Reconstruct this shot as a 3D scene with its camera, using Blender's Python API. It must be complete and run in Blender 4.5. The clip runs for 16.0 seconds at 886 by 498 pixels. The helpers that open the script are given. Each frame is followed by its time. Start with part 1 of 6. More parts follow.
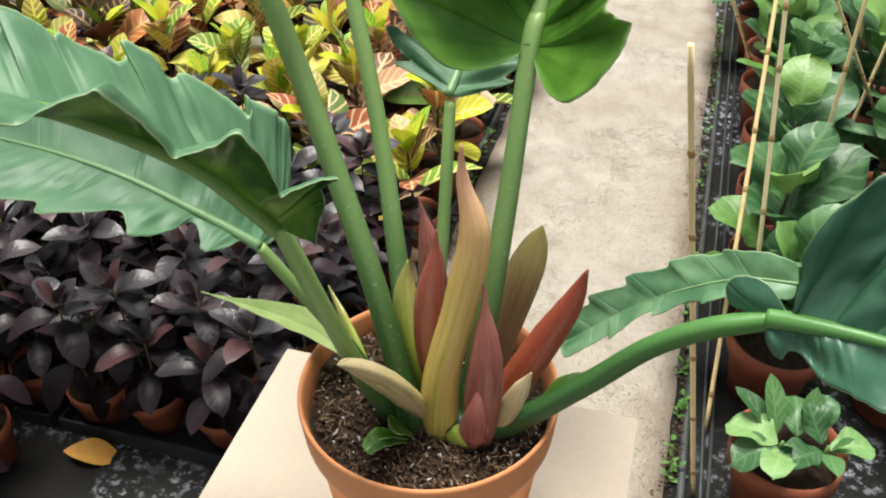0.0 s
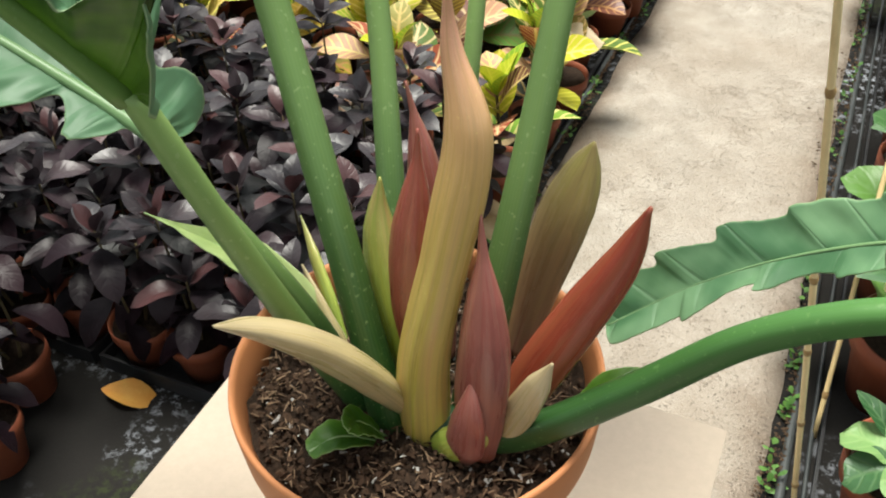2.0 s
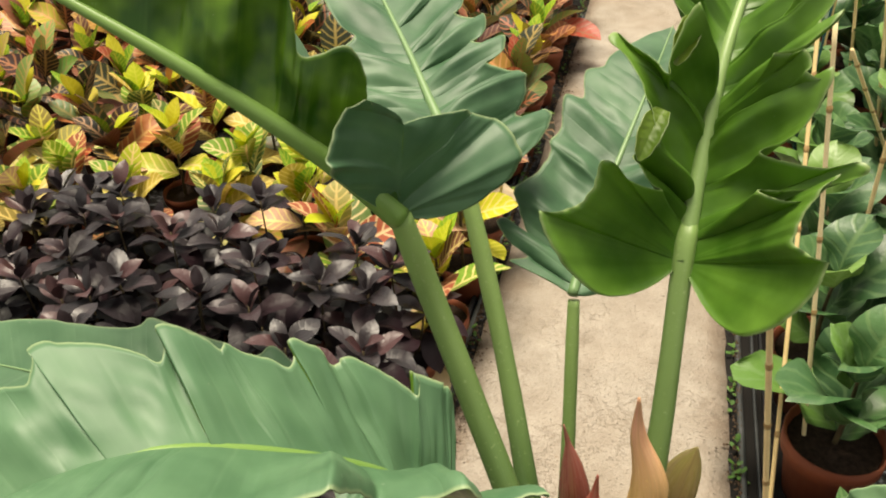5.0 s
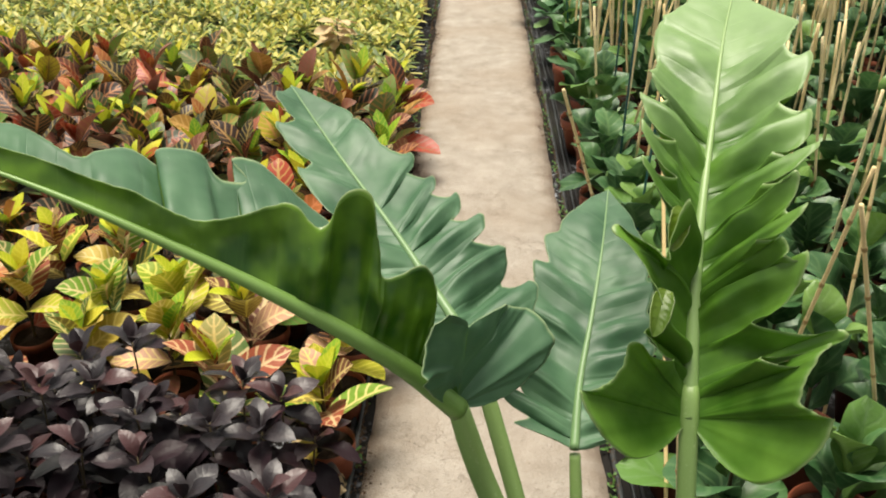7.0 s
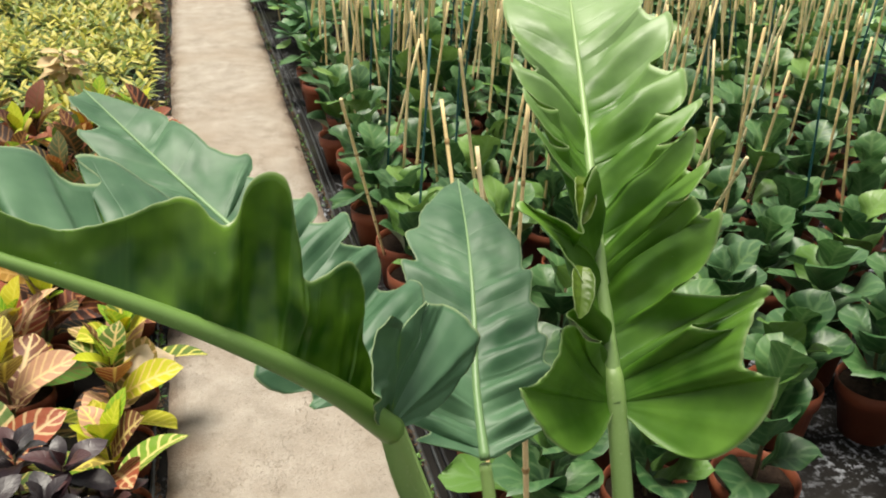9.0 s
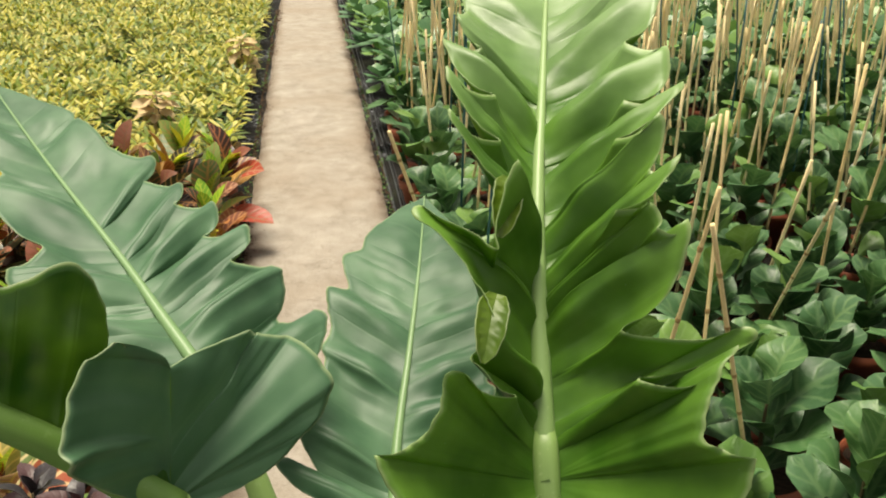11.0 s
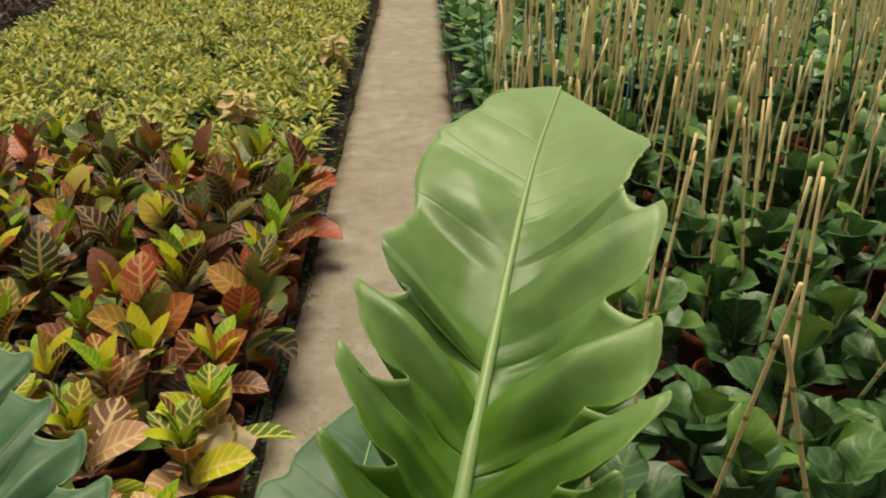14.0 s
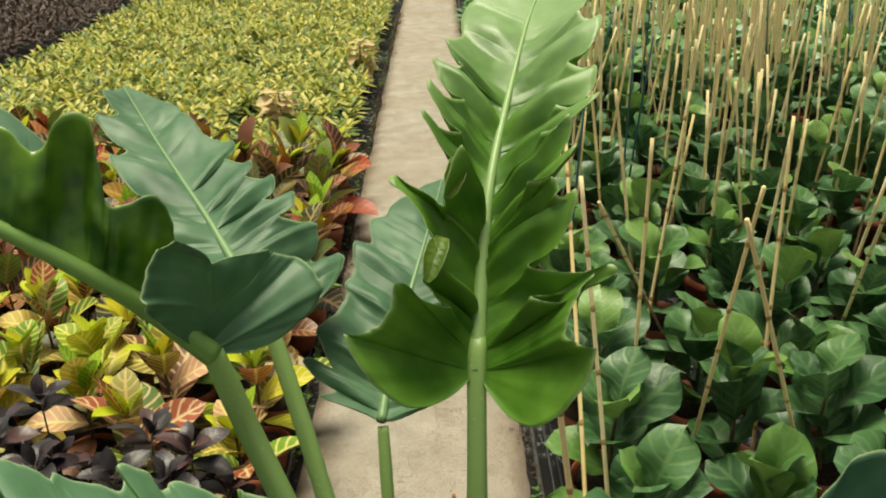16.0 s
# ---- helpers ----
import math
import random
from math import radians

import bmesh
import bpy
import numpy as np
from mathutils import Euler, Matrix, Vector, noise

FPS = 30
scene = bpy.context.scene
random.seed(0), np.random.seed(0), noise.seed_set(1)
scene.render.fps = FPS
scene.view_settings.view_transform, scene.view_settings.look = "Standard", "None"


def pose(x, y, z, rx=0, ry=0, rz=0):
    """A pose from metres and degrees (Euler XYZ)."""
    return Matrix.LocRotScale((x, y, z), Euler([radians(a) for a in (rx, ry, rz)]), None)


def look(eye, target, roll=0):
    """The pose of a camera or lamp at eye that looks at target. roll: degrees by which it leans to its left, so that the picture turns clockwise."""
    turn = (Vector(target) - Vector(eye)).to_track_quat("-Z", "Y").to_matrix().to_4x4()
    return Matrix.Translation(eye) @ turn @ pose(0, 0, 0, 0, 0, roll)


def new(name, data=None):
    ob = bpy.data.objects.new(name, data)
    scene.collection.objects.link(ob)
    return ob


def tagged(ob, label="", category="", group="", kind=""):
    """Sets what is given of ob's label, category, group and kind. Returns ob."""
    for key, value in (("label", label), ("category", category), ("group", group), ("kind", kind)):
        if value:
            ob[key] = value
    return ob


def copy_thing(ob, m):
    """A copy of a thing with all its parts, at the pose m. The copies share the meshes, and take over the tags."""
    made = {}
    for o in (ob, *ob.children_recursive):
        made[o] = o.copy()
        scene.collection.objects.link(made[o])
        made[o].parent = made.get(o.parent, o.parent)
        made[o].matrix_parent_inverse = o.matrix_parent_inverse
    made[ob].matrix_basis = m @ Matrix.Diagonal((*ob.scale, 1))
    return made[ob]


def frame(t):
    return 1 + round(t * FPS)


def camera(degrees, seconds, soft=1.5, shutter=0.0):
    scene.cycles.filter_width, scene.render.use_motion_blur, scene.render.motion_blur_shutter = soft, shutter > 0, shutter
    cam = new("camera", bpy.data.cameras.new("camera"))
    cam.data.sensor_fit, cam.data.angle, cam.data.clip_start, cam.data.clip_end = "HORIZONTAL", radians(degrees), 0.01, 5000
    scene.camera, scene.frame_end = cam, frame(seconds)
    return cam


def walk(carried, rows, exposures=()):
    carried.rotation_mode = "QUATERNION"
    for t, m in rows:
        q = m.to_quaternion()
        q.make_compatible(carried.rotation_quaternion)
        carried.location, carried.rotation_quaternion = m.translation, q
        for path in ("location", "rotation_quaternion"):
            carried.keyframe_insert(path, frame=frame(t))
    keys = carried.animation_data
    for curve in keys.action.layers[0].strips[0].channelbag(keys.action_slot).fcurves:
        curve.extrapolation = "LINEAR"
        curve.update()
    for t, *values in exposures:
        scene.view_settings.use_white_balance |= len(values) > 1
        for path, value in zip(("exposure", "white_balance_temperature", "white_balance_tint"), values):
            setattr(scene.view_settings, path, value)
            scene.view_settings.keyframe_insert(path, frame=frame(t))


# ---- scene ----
cam = camera(52.0, 16.0, soft=2.0)
PATH = [
    (0, (0.134, -0.435, 1.445), (-0.306, 1.078, 0.214), -0.6),
    (0.5, (0.154, -0.362, 1.394), (-0.373, 1.086, 0.118), -0.1),
    (1, (0.153, -0.309, 1.345), (-0.45, 1.097, 0.056), -1.1),
    (1.5, (0.143, -0.281, 1.316), (-0.492, 1.103, 0.019), -1.8),
    (2, (0.142, -0.27, 1.298), (-0.505, 1.114, 0.007), -1.9),
    (2.5, (0.134, -0.272, 1.3), (-0.529, 1.182, 0.098), -1.6),
    (3, (0.108, -0.293, 1.356), (-0.531, 1.165, 0.145), -1.7),
    (3.5, (0.077, -0.315, 1.407), (-0.559, 1.152, 0.206), -2.1),
    (3.7, (0.069, -0.313, 1.427), (-0.568, 1.154, 0.226), -3.3),
    (6, (-0.053, -0.394, 1.55), (-0.284, 1.301, 0.514), -0.0),
    (6.5, (-0.09, -0.4, 1.578), (-0.242, 1.327, 0.582), 0.4),
    (7, (-0.12, -0.386, 1.581), (-0.177, 1.372, 0.631), 0.2),
    (7.5, (-0.174, -0.354, 1.57), (-0.008, 1.415, 0.652), 1.0),
    (8, (-0.214, -0.323, 1.556), (0.227, 1.404, 0.65), 3.0),
    (8.2, (-0.23, -0.316, 1.548), (0.273, 1.395, 0.642), 2.5),
    (10.3, (-0.102, -0.308, 1.465), (0.259, 1.485, 0.655), 0.1),
    (10.5, (-0.086, -0.274, 1.453), (0.232, 1.536, 0.662), 0.5),
    (11, (-0.065, -0.223, 1.451), (0.199, 1.593, 0.656), 0.3),
    (11.5, (-0.047, -0.181, 1.463), (0.174, 1.642, 0.671), -0.8),
    (12, (-0.018, -0.14, 1.477), (0.158, 1.681, 0.668), -0.7),
    (12.5, (-0.001, -0.097, 1.497), (0.125, 1.706, 0.64), -0.4),
    (13, (0.014, -0.063, 1.516), (0.123, 1.731, 0.64), -0.0),
    (13.5, (0.027, -0.041, 1.532), (0.133, 1.775, 0.7), 0.8),
    (14, (0.034, -0.052, 1.523), (0.092, 1.771, 0.704), 1.4),
    (14.5, (0.038, -0.091, 1.509), (0.049, 1.733, 0.689), 0.8),
    (15, (0.04, -0.168, 1.498), (0.049, 1.656, 0.677), 0.4),
    (15.5, (0.033, -0.285, 1.5), (0.038, 1.541, 0.684), -0.0),
    (16, (0.012, -0.413, 1.498), (0.017, 1.424, 0.706), -0.9),
]
EXPOSURES = [(0, 0.57, 6300, 7), (2, 0.57, 6400, 6), (3.5, 0.62, 6600, 5), (6, 0.27, 8100, 12), (7, 0.31, 6900, 10), (8, 0.32, 6700, 9), (10.3, 0.32, 7200, 9), (11.5, 0.27, 7500, 8), (12.5, 0.17, 7800, 8), (13, 0.05, 8000, 6), (14, -0.50, 8100, 2), (14.5, -0.16, 7800, 0), (15, -0.08, 7500, -1), (16, 0.05, 7500, -1)]
walk(cam, [(t, look(eye, target, roll)) for t, eye, target, roll in PATH], EXPOSURES)

# ---------------------------------------------------------------- world, sun, exposure
world = bpy.data.worlds.new("greenhouse_sky")
scene.world = world
world.use_nodes = True
wn, wl = world.node_tree.nodes, world.node_tree.links
wn.clear()
sky = wn.new("ShaderNodeTexSky")
sky.sky_type, sky.sun_disc = "NISHITA", False
sky.sun_elevation, sky.sun_rotation = radians(79), radians(329)
pale = wn.new("ShaderNodeHueSaturation")
pale.inputs["Saturation"].default_value = 0.10
wbg, wout = wn.new("ShaderNodeBackground"), wn.new("ShaderNodeOutputWorld")
wbg.inputs["Strength"].default_value = 0.12
wl.new(sky.outputs[0], pale.inputs["Color"])
wl.new(pale.outputs[0], wbg.inputs[0])
wl.new(wbg.outputs[0], wout.inputs[0])

sun = new("sun", bpy.data.lights.new("sun", "SUN"))
sun.data.energy, sun.data.angle, sun.data.color = 5.0, radians(30), (1.0, 0.95, 0.86)
sun.matrix_world = look((-0.6, 1.6, 6.0), (0, 0.6, 0))

# ---------------------------------------------------------------- helpers
rng = random.Random(7)


def part(name, mesh, material, parent, label=""):
    """One mesh object under a thing or under a part."""
    ob = new(name, mesh)
    if material is not None and not mesh.materials:
        mesh.materials.append(material)
    elif material is not None and mesh.materials[0] != material:
        ob.material_slots[0].link = "OBJECT"
        ob.material_slots[0].material = material
    ob.parent = parent
    if label:
        ob["label"] = label
    return ob


def thing(name, label, category, group="", at=None):
    ob = new(name)
    ob.empty_display_size = 0.05
    if at is not None:
        ob.matrix_basis = at
    return tagged(ob, label, category, group)


def mesh_of(name, verts, faces, uvs=None, smooth=True, mats=None):
    me = bpy.data.meshes.new(name)
    me.from_pydata([tuple(v) for v in verts], [], faces)
    if uvs is not None:
        layer = me.uv_layers.new(name="leaf")
        idx = np.empty(len(me.loops), dtype=np.int32)
        me.loops.foreach_get("vertex_index", idx)
        layer.data.foreach_set("uv", np.asarray(uvs, dtype=np.float32)[idx].ravel())
    if mats is not None:
        me.polygons.foreach_set("material_index", np.asarray(mats, dtype=np.int32))
    me.polygons.foreach_set("use_smooth", [smooth] * len(me.polygons))
    me.update()
    return me


def spline(pts, n):
    """Catmull-Rom through pts: n points and tangents."""
    p = np.array(pts, float)
    p = np.vstack([2 * p[0] - p[1], p, 2 * p[-1] - p[-2]])
    segs = len(p) - 3
    out = []
    for k in range(n):
        s = k / (n - 1) * segs
        i = min(int(s), segs - 1)
        f = s - i
        a, b, c, d = p[i:i + 4]
        out.append(0.5 * (2 * b + (c - a) * f + (2 * a - 5 * b + 4 * c - d) * f * f + (3 * b - a - 3 * c + d) * f ** 3))
    out = np.array(out)
    tan = np.gradient(out, axis=0)
    return out, tan / np.linalg.norm(tan, axis=1)[:, None]


def unit(v):
    return v / (np.linalg.norm(v) + 1e-12)


def tube(name, pts, radii, n=24, sides=12, flat=1.0, cap=True, groove=0.0):
    """A round stalk along pts, with its radius from the list radii."""
    c, t = spline(pts, n)
    r = np.interp(np.linspace(0, 1, n), np.linspace(0, 1, len(radii)), radii)
    side = unit(np.cross(t[0], (0.3, 1, 0.1)))
    verts, faces, uvs = [], [], []
    for i in range(n):
        side = unit(side - t[i] * (side @ t[i]))
        up = np.cross(t[i], side)
        for k in range(sides):
            a = 2 * math.pi * k / sides
            g = 1 - groove * max(0.0, math.cos(a - 1.57)) ** 6
            verts.append(c[i] + r[i] * g * (side * math.cos(a) + up * flat * math.sin(a)))
            uvs.append((i / (n - 1), k / sides))
    for i in range(n - 1):
        for k in range(sides):
            k2 = (k + 1) % sides
            faces.append((i * sides + k, i * sides + k2, (i + 1) * sides + k2, (i + 1) * sides + k))
    if cap:
        faces.append(tuple(reversed(range(sides))))
        faces.append(tuple(range((n - 1) * sides, n * sides)))
    return mesh_of(name, verts, faces, uvs)


def lathe(name, profile, sides=40, closed=True):
    """A turned shape from (radius, height) pairs."""
    verts, faces = [], []
    for r, z in profile:
        for k in range(sides):
            a = 2 * math.pi * k / sides
            verts.append((r * math.cos(a), r * math.sin(a), z))
    for i in range(len(profile) - 1):
        for k in range(sides):
            k2 = (k + 1) % sides
            faces.append((i * sides + k, i * sides + k2, (i + 1) * sides + k2, (i + 1) * sides + k))
    return mesh_of(name, verts, faces)


def box_mesh(name, lo, hi, bevel=0.0):
    bm = bmesh.new()
    bmesh.ops.create_cube(bm, size=1)
    for v in bm.verts:
        v.co = Vector([lo[i] + (v.co[i] + 0.5) * (hi[i] - lo[i]) for i in range(3)])
    if bevel:
        bmesh.ops.bevel(bm, geom=bm.edges[:], offset=bevel, segments=2, affect="EDGES")
    me = bpy.data.meshes.new(name)
    bm.to_mesh(me)
    bm.free()
    return me


# ---------------------------------------------------------------- materials
class Mat:
    """A node material in the making."""

    def __init__(self, name):
        self.m = bpy.data.materials.new(name)
        self.m.use_nodes = True
        self.n, self.l = self.m.node_tree.nodes, self.m.node_tree.links
        self.n.clear()
        self.out = self.n.new("ShaderNodeOutputMaterial")
        self.co = None

    def node(self, kind, **inputs):
        nd = self.n.new(kind)
        for k, v in inputs.items():
            self.put(nd, k, v)
        return nd

    def put(self, nd, k, v):
        s = nd.inputs[int(k[1:])] if k[0] == "i" and k[1:].isdigit() else nd.inputs[k.replace("_", " ")]
        if isinstance(v, bpy.types.NodeSocket):
            self.l.new(v, s)
        else:
            s.default_value = v

    def coord(self, kind="Object"):
        if self.co is None:
            self.co = self.n.new("ShaderNodeTexCoord")
        return self.co.outputs[kind]

    def place(self):
        return self.node("ShaderNodeNewGeometry").outputs["Position"]

    def noise(self, scale, detail=4, rough=0.55, vec=None, which=0):
        nd = self.node("ShaderNodeTexNoise", Scale=scale, Detail=detail, Roughness=rough)
        self.l.new(vec if vec is not None else self.place(), nd.inputs["Vector"])
        return nd.outputs[which]

    def math(self, op, a, b=0.0, c=0.0):
        nd = self.n.new("ShaderNodeMath")
        nd.operation = op
        for k, v in (("i0", a), ("i1", b), ("i2", c)):
            self.put(nd, k, v)
        return nd.outputs[0]

    def ramp(self, fac, stops, mode="LINEAR"):
        nd = self.n.new("ShaderNodeValToRGB")
        nd.color_ramp.interpolation = mode
        els = nd.color_ramp.elements
        while len(els) < len(stops):
            els.new(0.5)
        for e, (p, c) in zip(els, stops):
            e.position = p
            e.color = (*c, 1) if len(c) == 3 else c
        self.l.new(fac, nd.inputs[0])
        return nd.outputs[0]

    def mix(self, fac, a, b, blend="MIX"):
        nd = self.n.new("ShaderNodeMix")
        nd.data_type, nd.blend_type = "RGBA", blend
        for sock, v in ((nd.inputs[0], fac), (nd.inputs[6], a), (nd.inputs[7], b)):
            if isinstance(v, bpy.types.NodeSocket):
                self.l.new(v, sock)
            else:
                sock.default_value = (*v, 1) if isinstance(v, tuple) and len(v) == 3 else v
        return nd.outputs[2]

    def bump(self, height, strength=0.3, dist=0.002):
        nd = self.node("ShaderNodeBump", Strength=strength, Distance=dist, Height=height)
        return nd.outputs[0]

    def done(self, color, rough=0.5, normal=None, spec=0.5, metal=0.0, translucent=0.0, tcolor=None, coat=0.0):
        b = self.node("ShaderNodeBsdfPrincipled", Base_Color=color if isinstance(color, bpy.types.NodeSocket) else (*color, 1), Roughness=rough, Metallic=metal)
        self.put(b, "Specular IOR Level", spec)
        if coat:
            self.put(b, "Coat Weight", coat)
            self.put(b, "Coat Roughness", 0.25)
        if normal is not None:
            self.l.new(normal, b.inputs["Normal"])
        if translucent:
            tr = self.node("ShaderNodeBsdfTranslucent", Color=tcolor if tcolor is not None else (color if isinstance(color, bpy.types.NodeSocket) else (*color, 1)))
            mx = self.node("ShaderNodeMixShader", i0=translucent)
            self.l.new(b.outputs[0], mx.inputs[1])
            self.l.new(tr.outputs[0], mx.inputs[2])
            self.l.new(mx.outputs[0], self.out.inputs[0])
        else:
            self.l.new(b.outputs[0], self.out.inputs[0])
        return self.m

    def uv(self):
        nd = self.n.new("ShaderNodeSeparateXYZ")
        u = self.n.new("ShaderNodeUVMap")
        u.uv_map = "leaf"
        self.l.new(u.outputs[0], nd.inputs[0])
        return nd.outputs[0], nd.outputs[1]


def philodendron_leaf(name, dark, light, vein, rough, trans, tint, tip=None, gloss=0.5, margin=None, drawn=0.28, cloudy=0.14, quilt=0.0012):
    """Blade with side veins along the middle of each lobe."""
    m = Mat(name)
    u, v = m.uv()
    x = m.math("ABSOLUTE", m.math("SUBTRACT", m.math("FRACT", u), 0.5))
    w = m.math("MULTIPLY_ADD", v, -0.05, 0.07)
    line = m.math("SUBTRACT", 1.0, m.math("SMOOTH_MIN", m.math("DIVIDE", x, w), 1.0, 0.3))
    x2 = m.math("ABSOLUTE", m.math("SUBTRACT", m.math("FRACT", m.math("MULTIPLY", u, 4.0)), 0.5))
    fine = m.math("SUBTRACT", 1.0, m.math("SMOOTH_MIN", m.math("DIVIDE", x2, 0.12), 1.0, 0.3))
    cloud = m.math("ADD", m.math("MULTIPLY", m.noise(14, 3), 0.6), m.math("MULTIPLY", m.noise(48, 2), 0.4))
    grain = m.noise(260, 4, 0.6)
    base = m.mix(m.ramp(cloud, [(0.5 - cloudy, (0, 0, 0)), (0.5 + cloudy, (1, 1, 1))]), dark, light)
    if margin:  # thin yellowish margin of a fresh leaf, with light through the lobes painted in
        base = m.mix(m.math("MULTIPLY", m.ramp(v, [(0.70, (0, 0, 0)), (1.0, (1, 1, 1))]), m.math("MULTIPLY_ADD", cloud, 0.9, 0.1)), base, margin)
    if tip:  # paler with height: partly young growth, partly sky sheen painted into the colour
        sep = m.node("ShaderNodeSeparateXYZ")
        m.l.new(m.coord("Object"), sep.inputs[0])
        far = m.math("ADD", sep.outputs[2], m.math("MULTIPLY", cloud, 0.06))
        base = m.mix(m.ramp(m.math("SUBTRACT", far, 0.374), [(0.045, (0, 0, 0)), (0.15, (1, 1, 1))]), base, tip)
    base = m.mix(m.math("MULTIPLY", grain, 0.25), base, m.mix(0.3, base, (0, 0, 0)))
    base = m.mix(m.math("MULTIPLY", m.math("MULTIPLY", line, m.math("MULTIPLY_ADD", v, -0.8, 1.0)), drawn), base, vein)
    base = m.mix(m.math("MULTIPLY", fine, 0.05), base, vein)
    edge = m.ramp(v, [(0.975, (0, 0, 0)), (0.995, (1, 1, 1))])
    base = m.mix(m.math("MULTIPLY", edge, 0.45), base, (0.50, 0.60, 0.32))
    spots = m.ramp(m.noise(420, 1, 0.4), [(0.80, (0, 0, 0)), (0.84, (1, 1, 1))])
    base = m.mix(m.math("MULTIPLY", spots, 0.25), base, (0.5, 0.55, 0.42))
    h = m.math("ADD", m.math("MULTIPLY", line, -drawn), m.math("ADD", m.math("MULTIPLY", m.noise(28, 2), 1.2), m.math("MULTIPLY", grain, 0.10)))
    r = m.math("ADD", m.math("MULTIPLY", m.noise(30, 3), 0.25), rough - 0.12)
    tc = m.mix(0.5, base, tint)
    return m.done(base, r, m.bump(h, 0.40, quilt), gloss, translucent=trans, tcolor=tc)


M_GLAUCOUS = philodendron_leaf("leaf_pale_blue_green", (0.064, 0.160, 0.076), (0.112, 0.235, 0.120), (0.20, 0.33, 0.19), 0.50, 0.16, (0.22, 0.46, 0.08), drawn=0.16)
M_UPPER = philodendron_leaf("leaf_blue_green", (0.036, 0.108, 0.050), (0.094, 0.200, 0.104), (0.15, 0.27, 0.14), 0.50, 0.20, (0.24, 0.50, 0.10))
M_UNDER = philodendron_leaf("leaf_underside", (0.026, 0.095, 0.008), (0.150, 0.300, 0.028), (0.18, 0.32, 0.06), 0.34, 0.33, (0.26, 0.48, 0.02), drawn=0.12, cloudy=0.07, quilt=0.0030)
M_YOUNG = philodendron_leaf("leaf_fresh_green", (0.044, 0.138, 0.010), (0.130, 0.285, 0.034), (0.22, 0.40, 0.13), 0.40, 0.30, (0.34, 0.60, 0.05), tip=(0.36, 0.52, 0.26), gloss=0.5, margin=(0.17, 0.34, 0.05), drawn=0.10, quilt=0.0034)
M_LOBE = philodendron_leaf("leaf_yellow_lobe", (0.07, 0.14, 0.010), (0.18, 0.27, 0.03), (0.20, 0.28, 0.04), 0.40, 0.30, (0.4, 0.5, 0.05), drawn=0.0, quilt=0.003)
M_BUD = philodendron_leaf("leaf_pale_bud", (0.34, 0.46, 0.15), (0.52, 0.62, 0.26), (0.56, 0.64, 0.36), 0.42, 0.3, (0.4, 0.6, 0.1))
M_PALE = philodendron_leaf("leaf_pale_sea_green", (0.085, 0.215, 0.095), (0.215, 0.39, 0.20), (0.34, 0.50, 0.32), 0.46, 0.28, (0.26, 0.52, 0.12), cloudy=0.08, quilt=0.0026)
M_DARK = philodendron_leaf("leaf_dark_teal", (0.022, 0.085, 0.045), (0.055, 0.150, 0.085), (0.12, 0.24, 0.14), 0.34, 0.12, (0.10, 0.25, 0.05), quilt=0.0030)


def stalk_material(name, low, high, streak, rough=0.42):
    m = Mat(name)
    u, v = m.uv()
    lines = m.node("ShaderNodeTexWave", Scale=9.0, Distortion=3.0, Detail=3.0)
    lines.bands_direction = "Y"
    vec = m.node("ShaderNodeCombineXYZ", X=m.math("MULTIPLY", u, 0.6), Y=v)
    m.l.new(vec.outputs[0], lines.inputs["Vector"])
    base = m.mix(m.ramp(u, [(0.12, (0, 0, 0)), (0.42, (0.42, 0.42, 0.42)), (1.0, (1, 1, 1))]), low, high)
    base = m.mix(m.math("MULTIPLY", lines.outputs[1], 0.04), base, streak)
    fleck = m.ramp(m.noise(330, 2, 0.5), [(0.64, (0, 0, 0)), (0.72, (1, 1, 1))])
    base = m.mix(m.math("MULTIPLY", fleck, 0.35), base, streak)
    base = m.mix(m.math("MULTIPLY", m.noise(25, 3), 0.3), base, low)
    h = m.math("ADD", m.noise(40, 2), m.math("MULTIPLY", m.noise(160, 3), 0.5))
    return m.done(base, rough, m.bump(h, 0.2, 0.001), 0.5, translucent=0.06)


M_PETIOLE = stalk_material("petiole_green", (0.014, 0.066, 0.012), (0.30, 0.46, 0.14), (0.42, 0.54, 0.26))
M_MIDRIB = stalk_material("midrib_pale", (0.22, 0.35, 0.12), (0.30, 0.43, 0.19), (0.36, 0.48, 0.24))
M_RIBDULL = stalk_material("midrib_dull", (0.15, 0.27, 0.11), (0.21, 0.34, 0.16), (0.26, 0.38, 0.20))
M_RIBGREEN = stalk_material("midrib_green", (0.075, 0.21, 0.045), (0.10, 0.25, 0.07), (0.18, 0.34, 0.11))
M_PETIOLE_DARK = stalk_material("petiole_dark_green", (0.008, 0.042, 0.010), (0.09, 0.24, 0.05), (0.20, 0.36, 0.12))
M_RIBDARK = stalk_material("midrib_olive", (0.15, 0.28, 0.06), (0.20, 0.34, 0.09), (0.26, 0.4, 0.14))


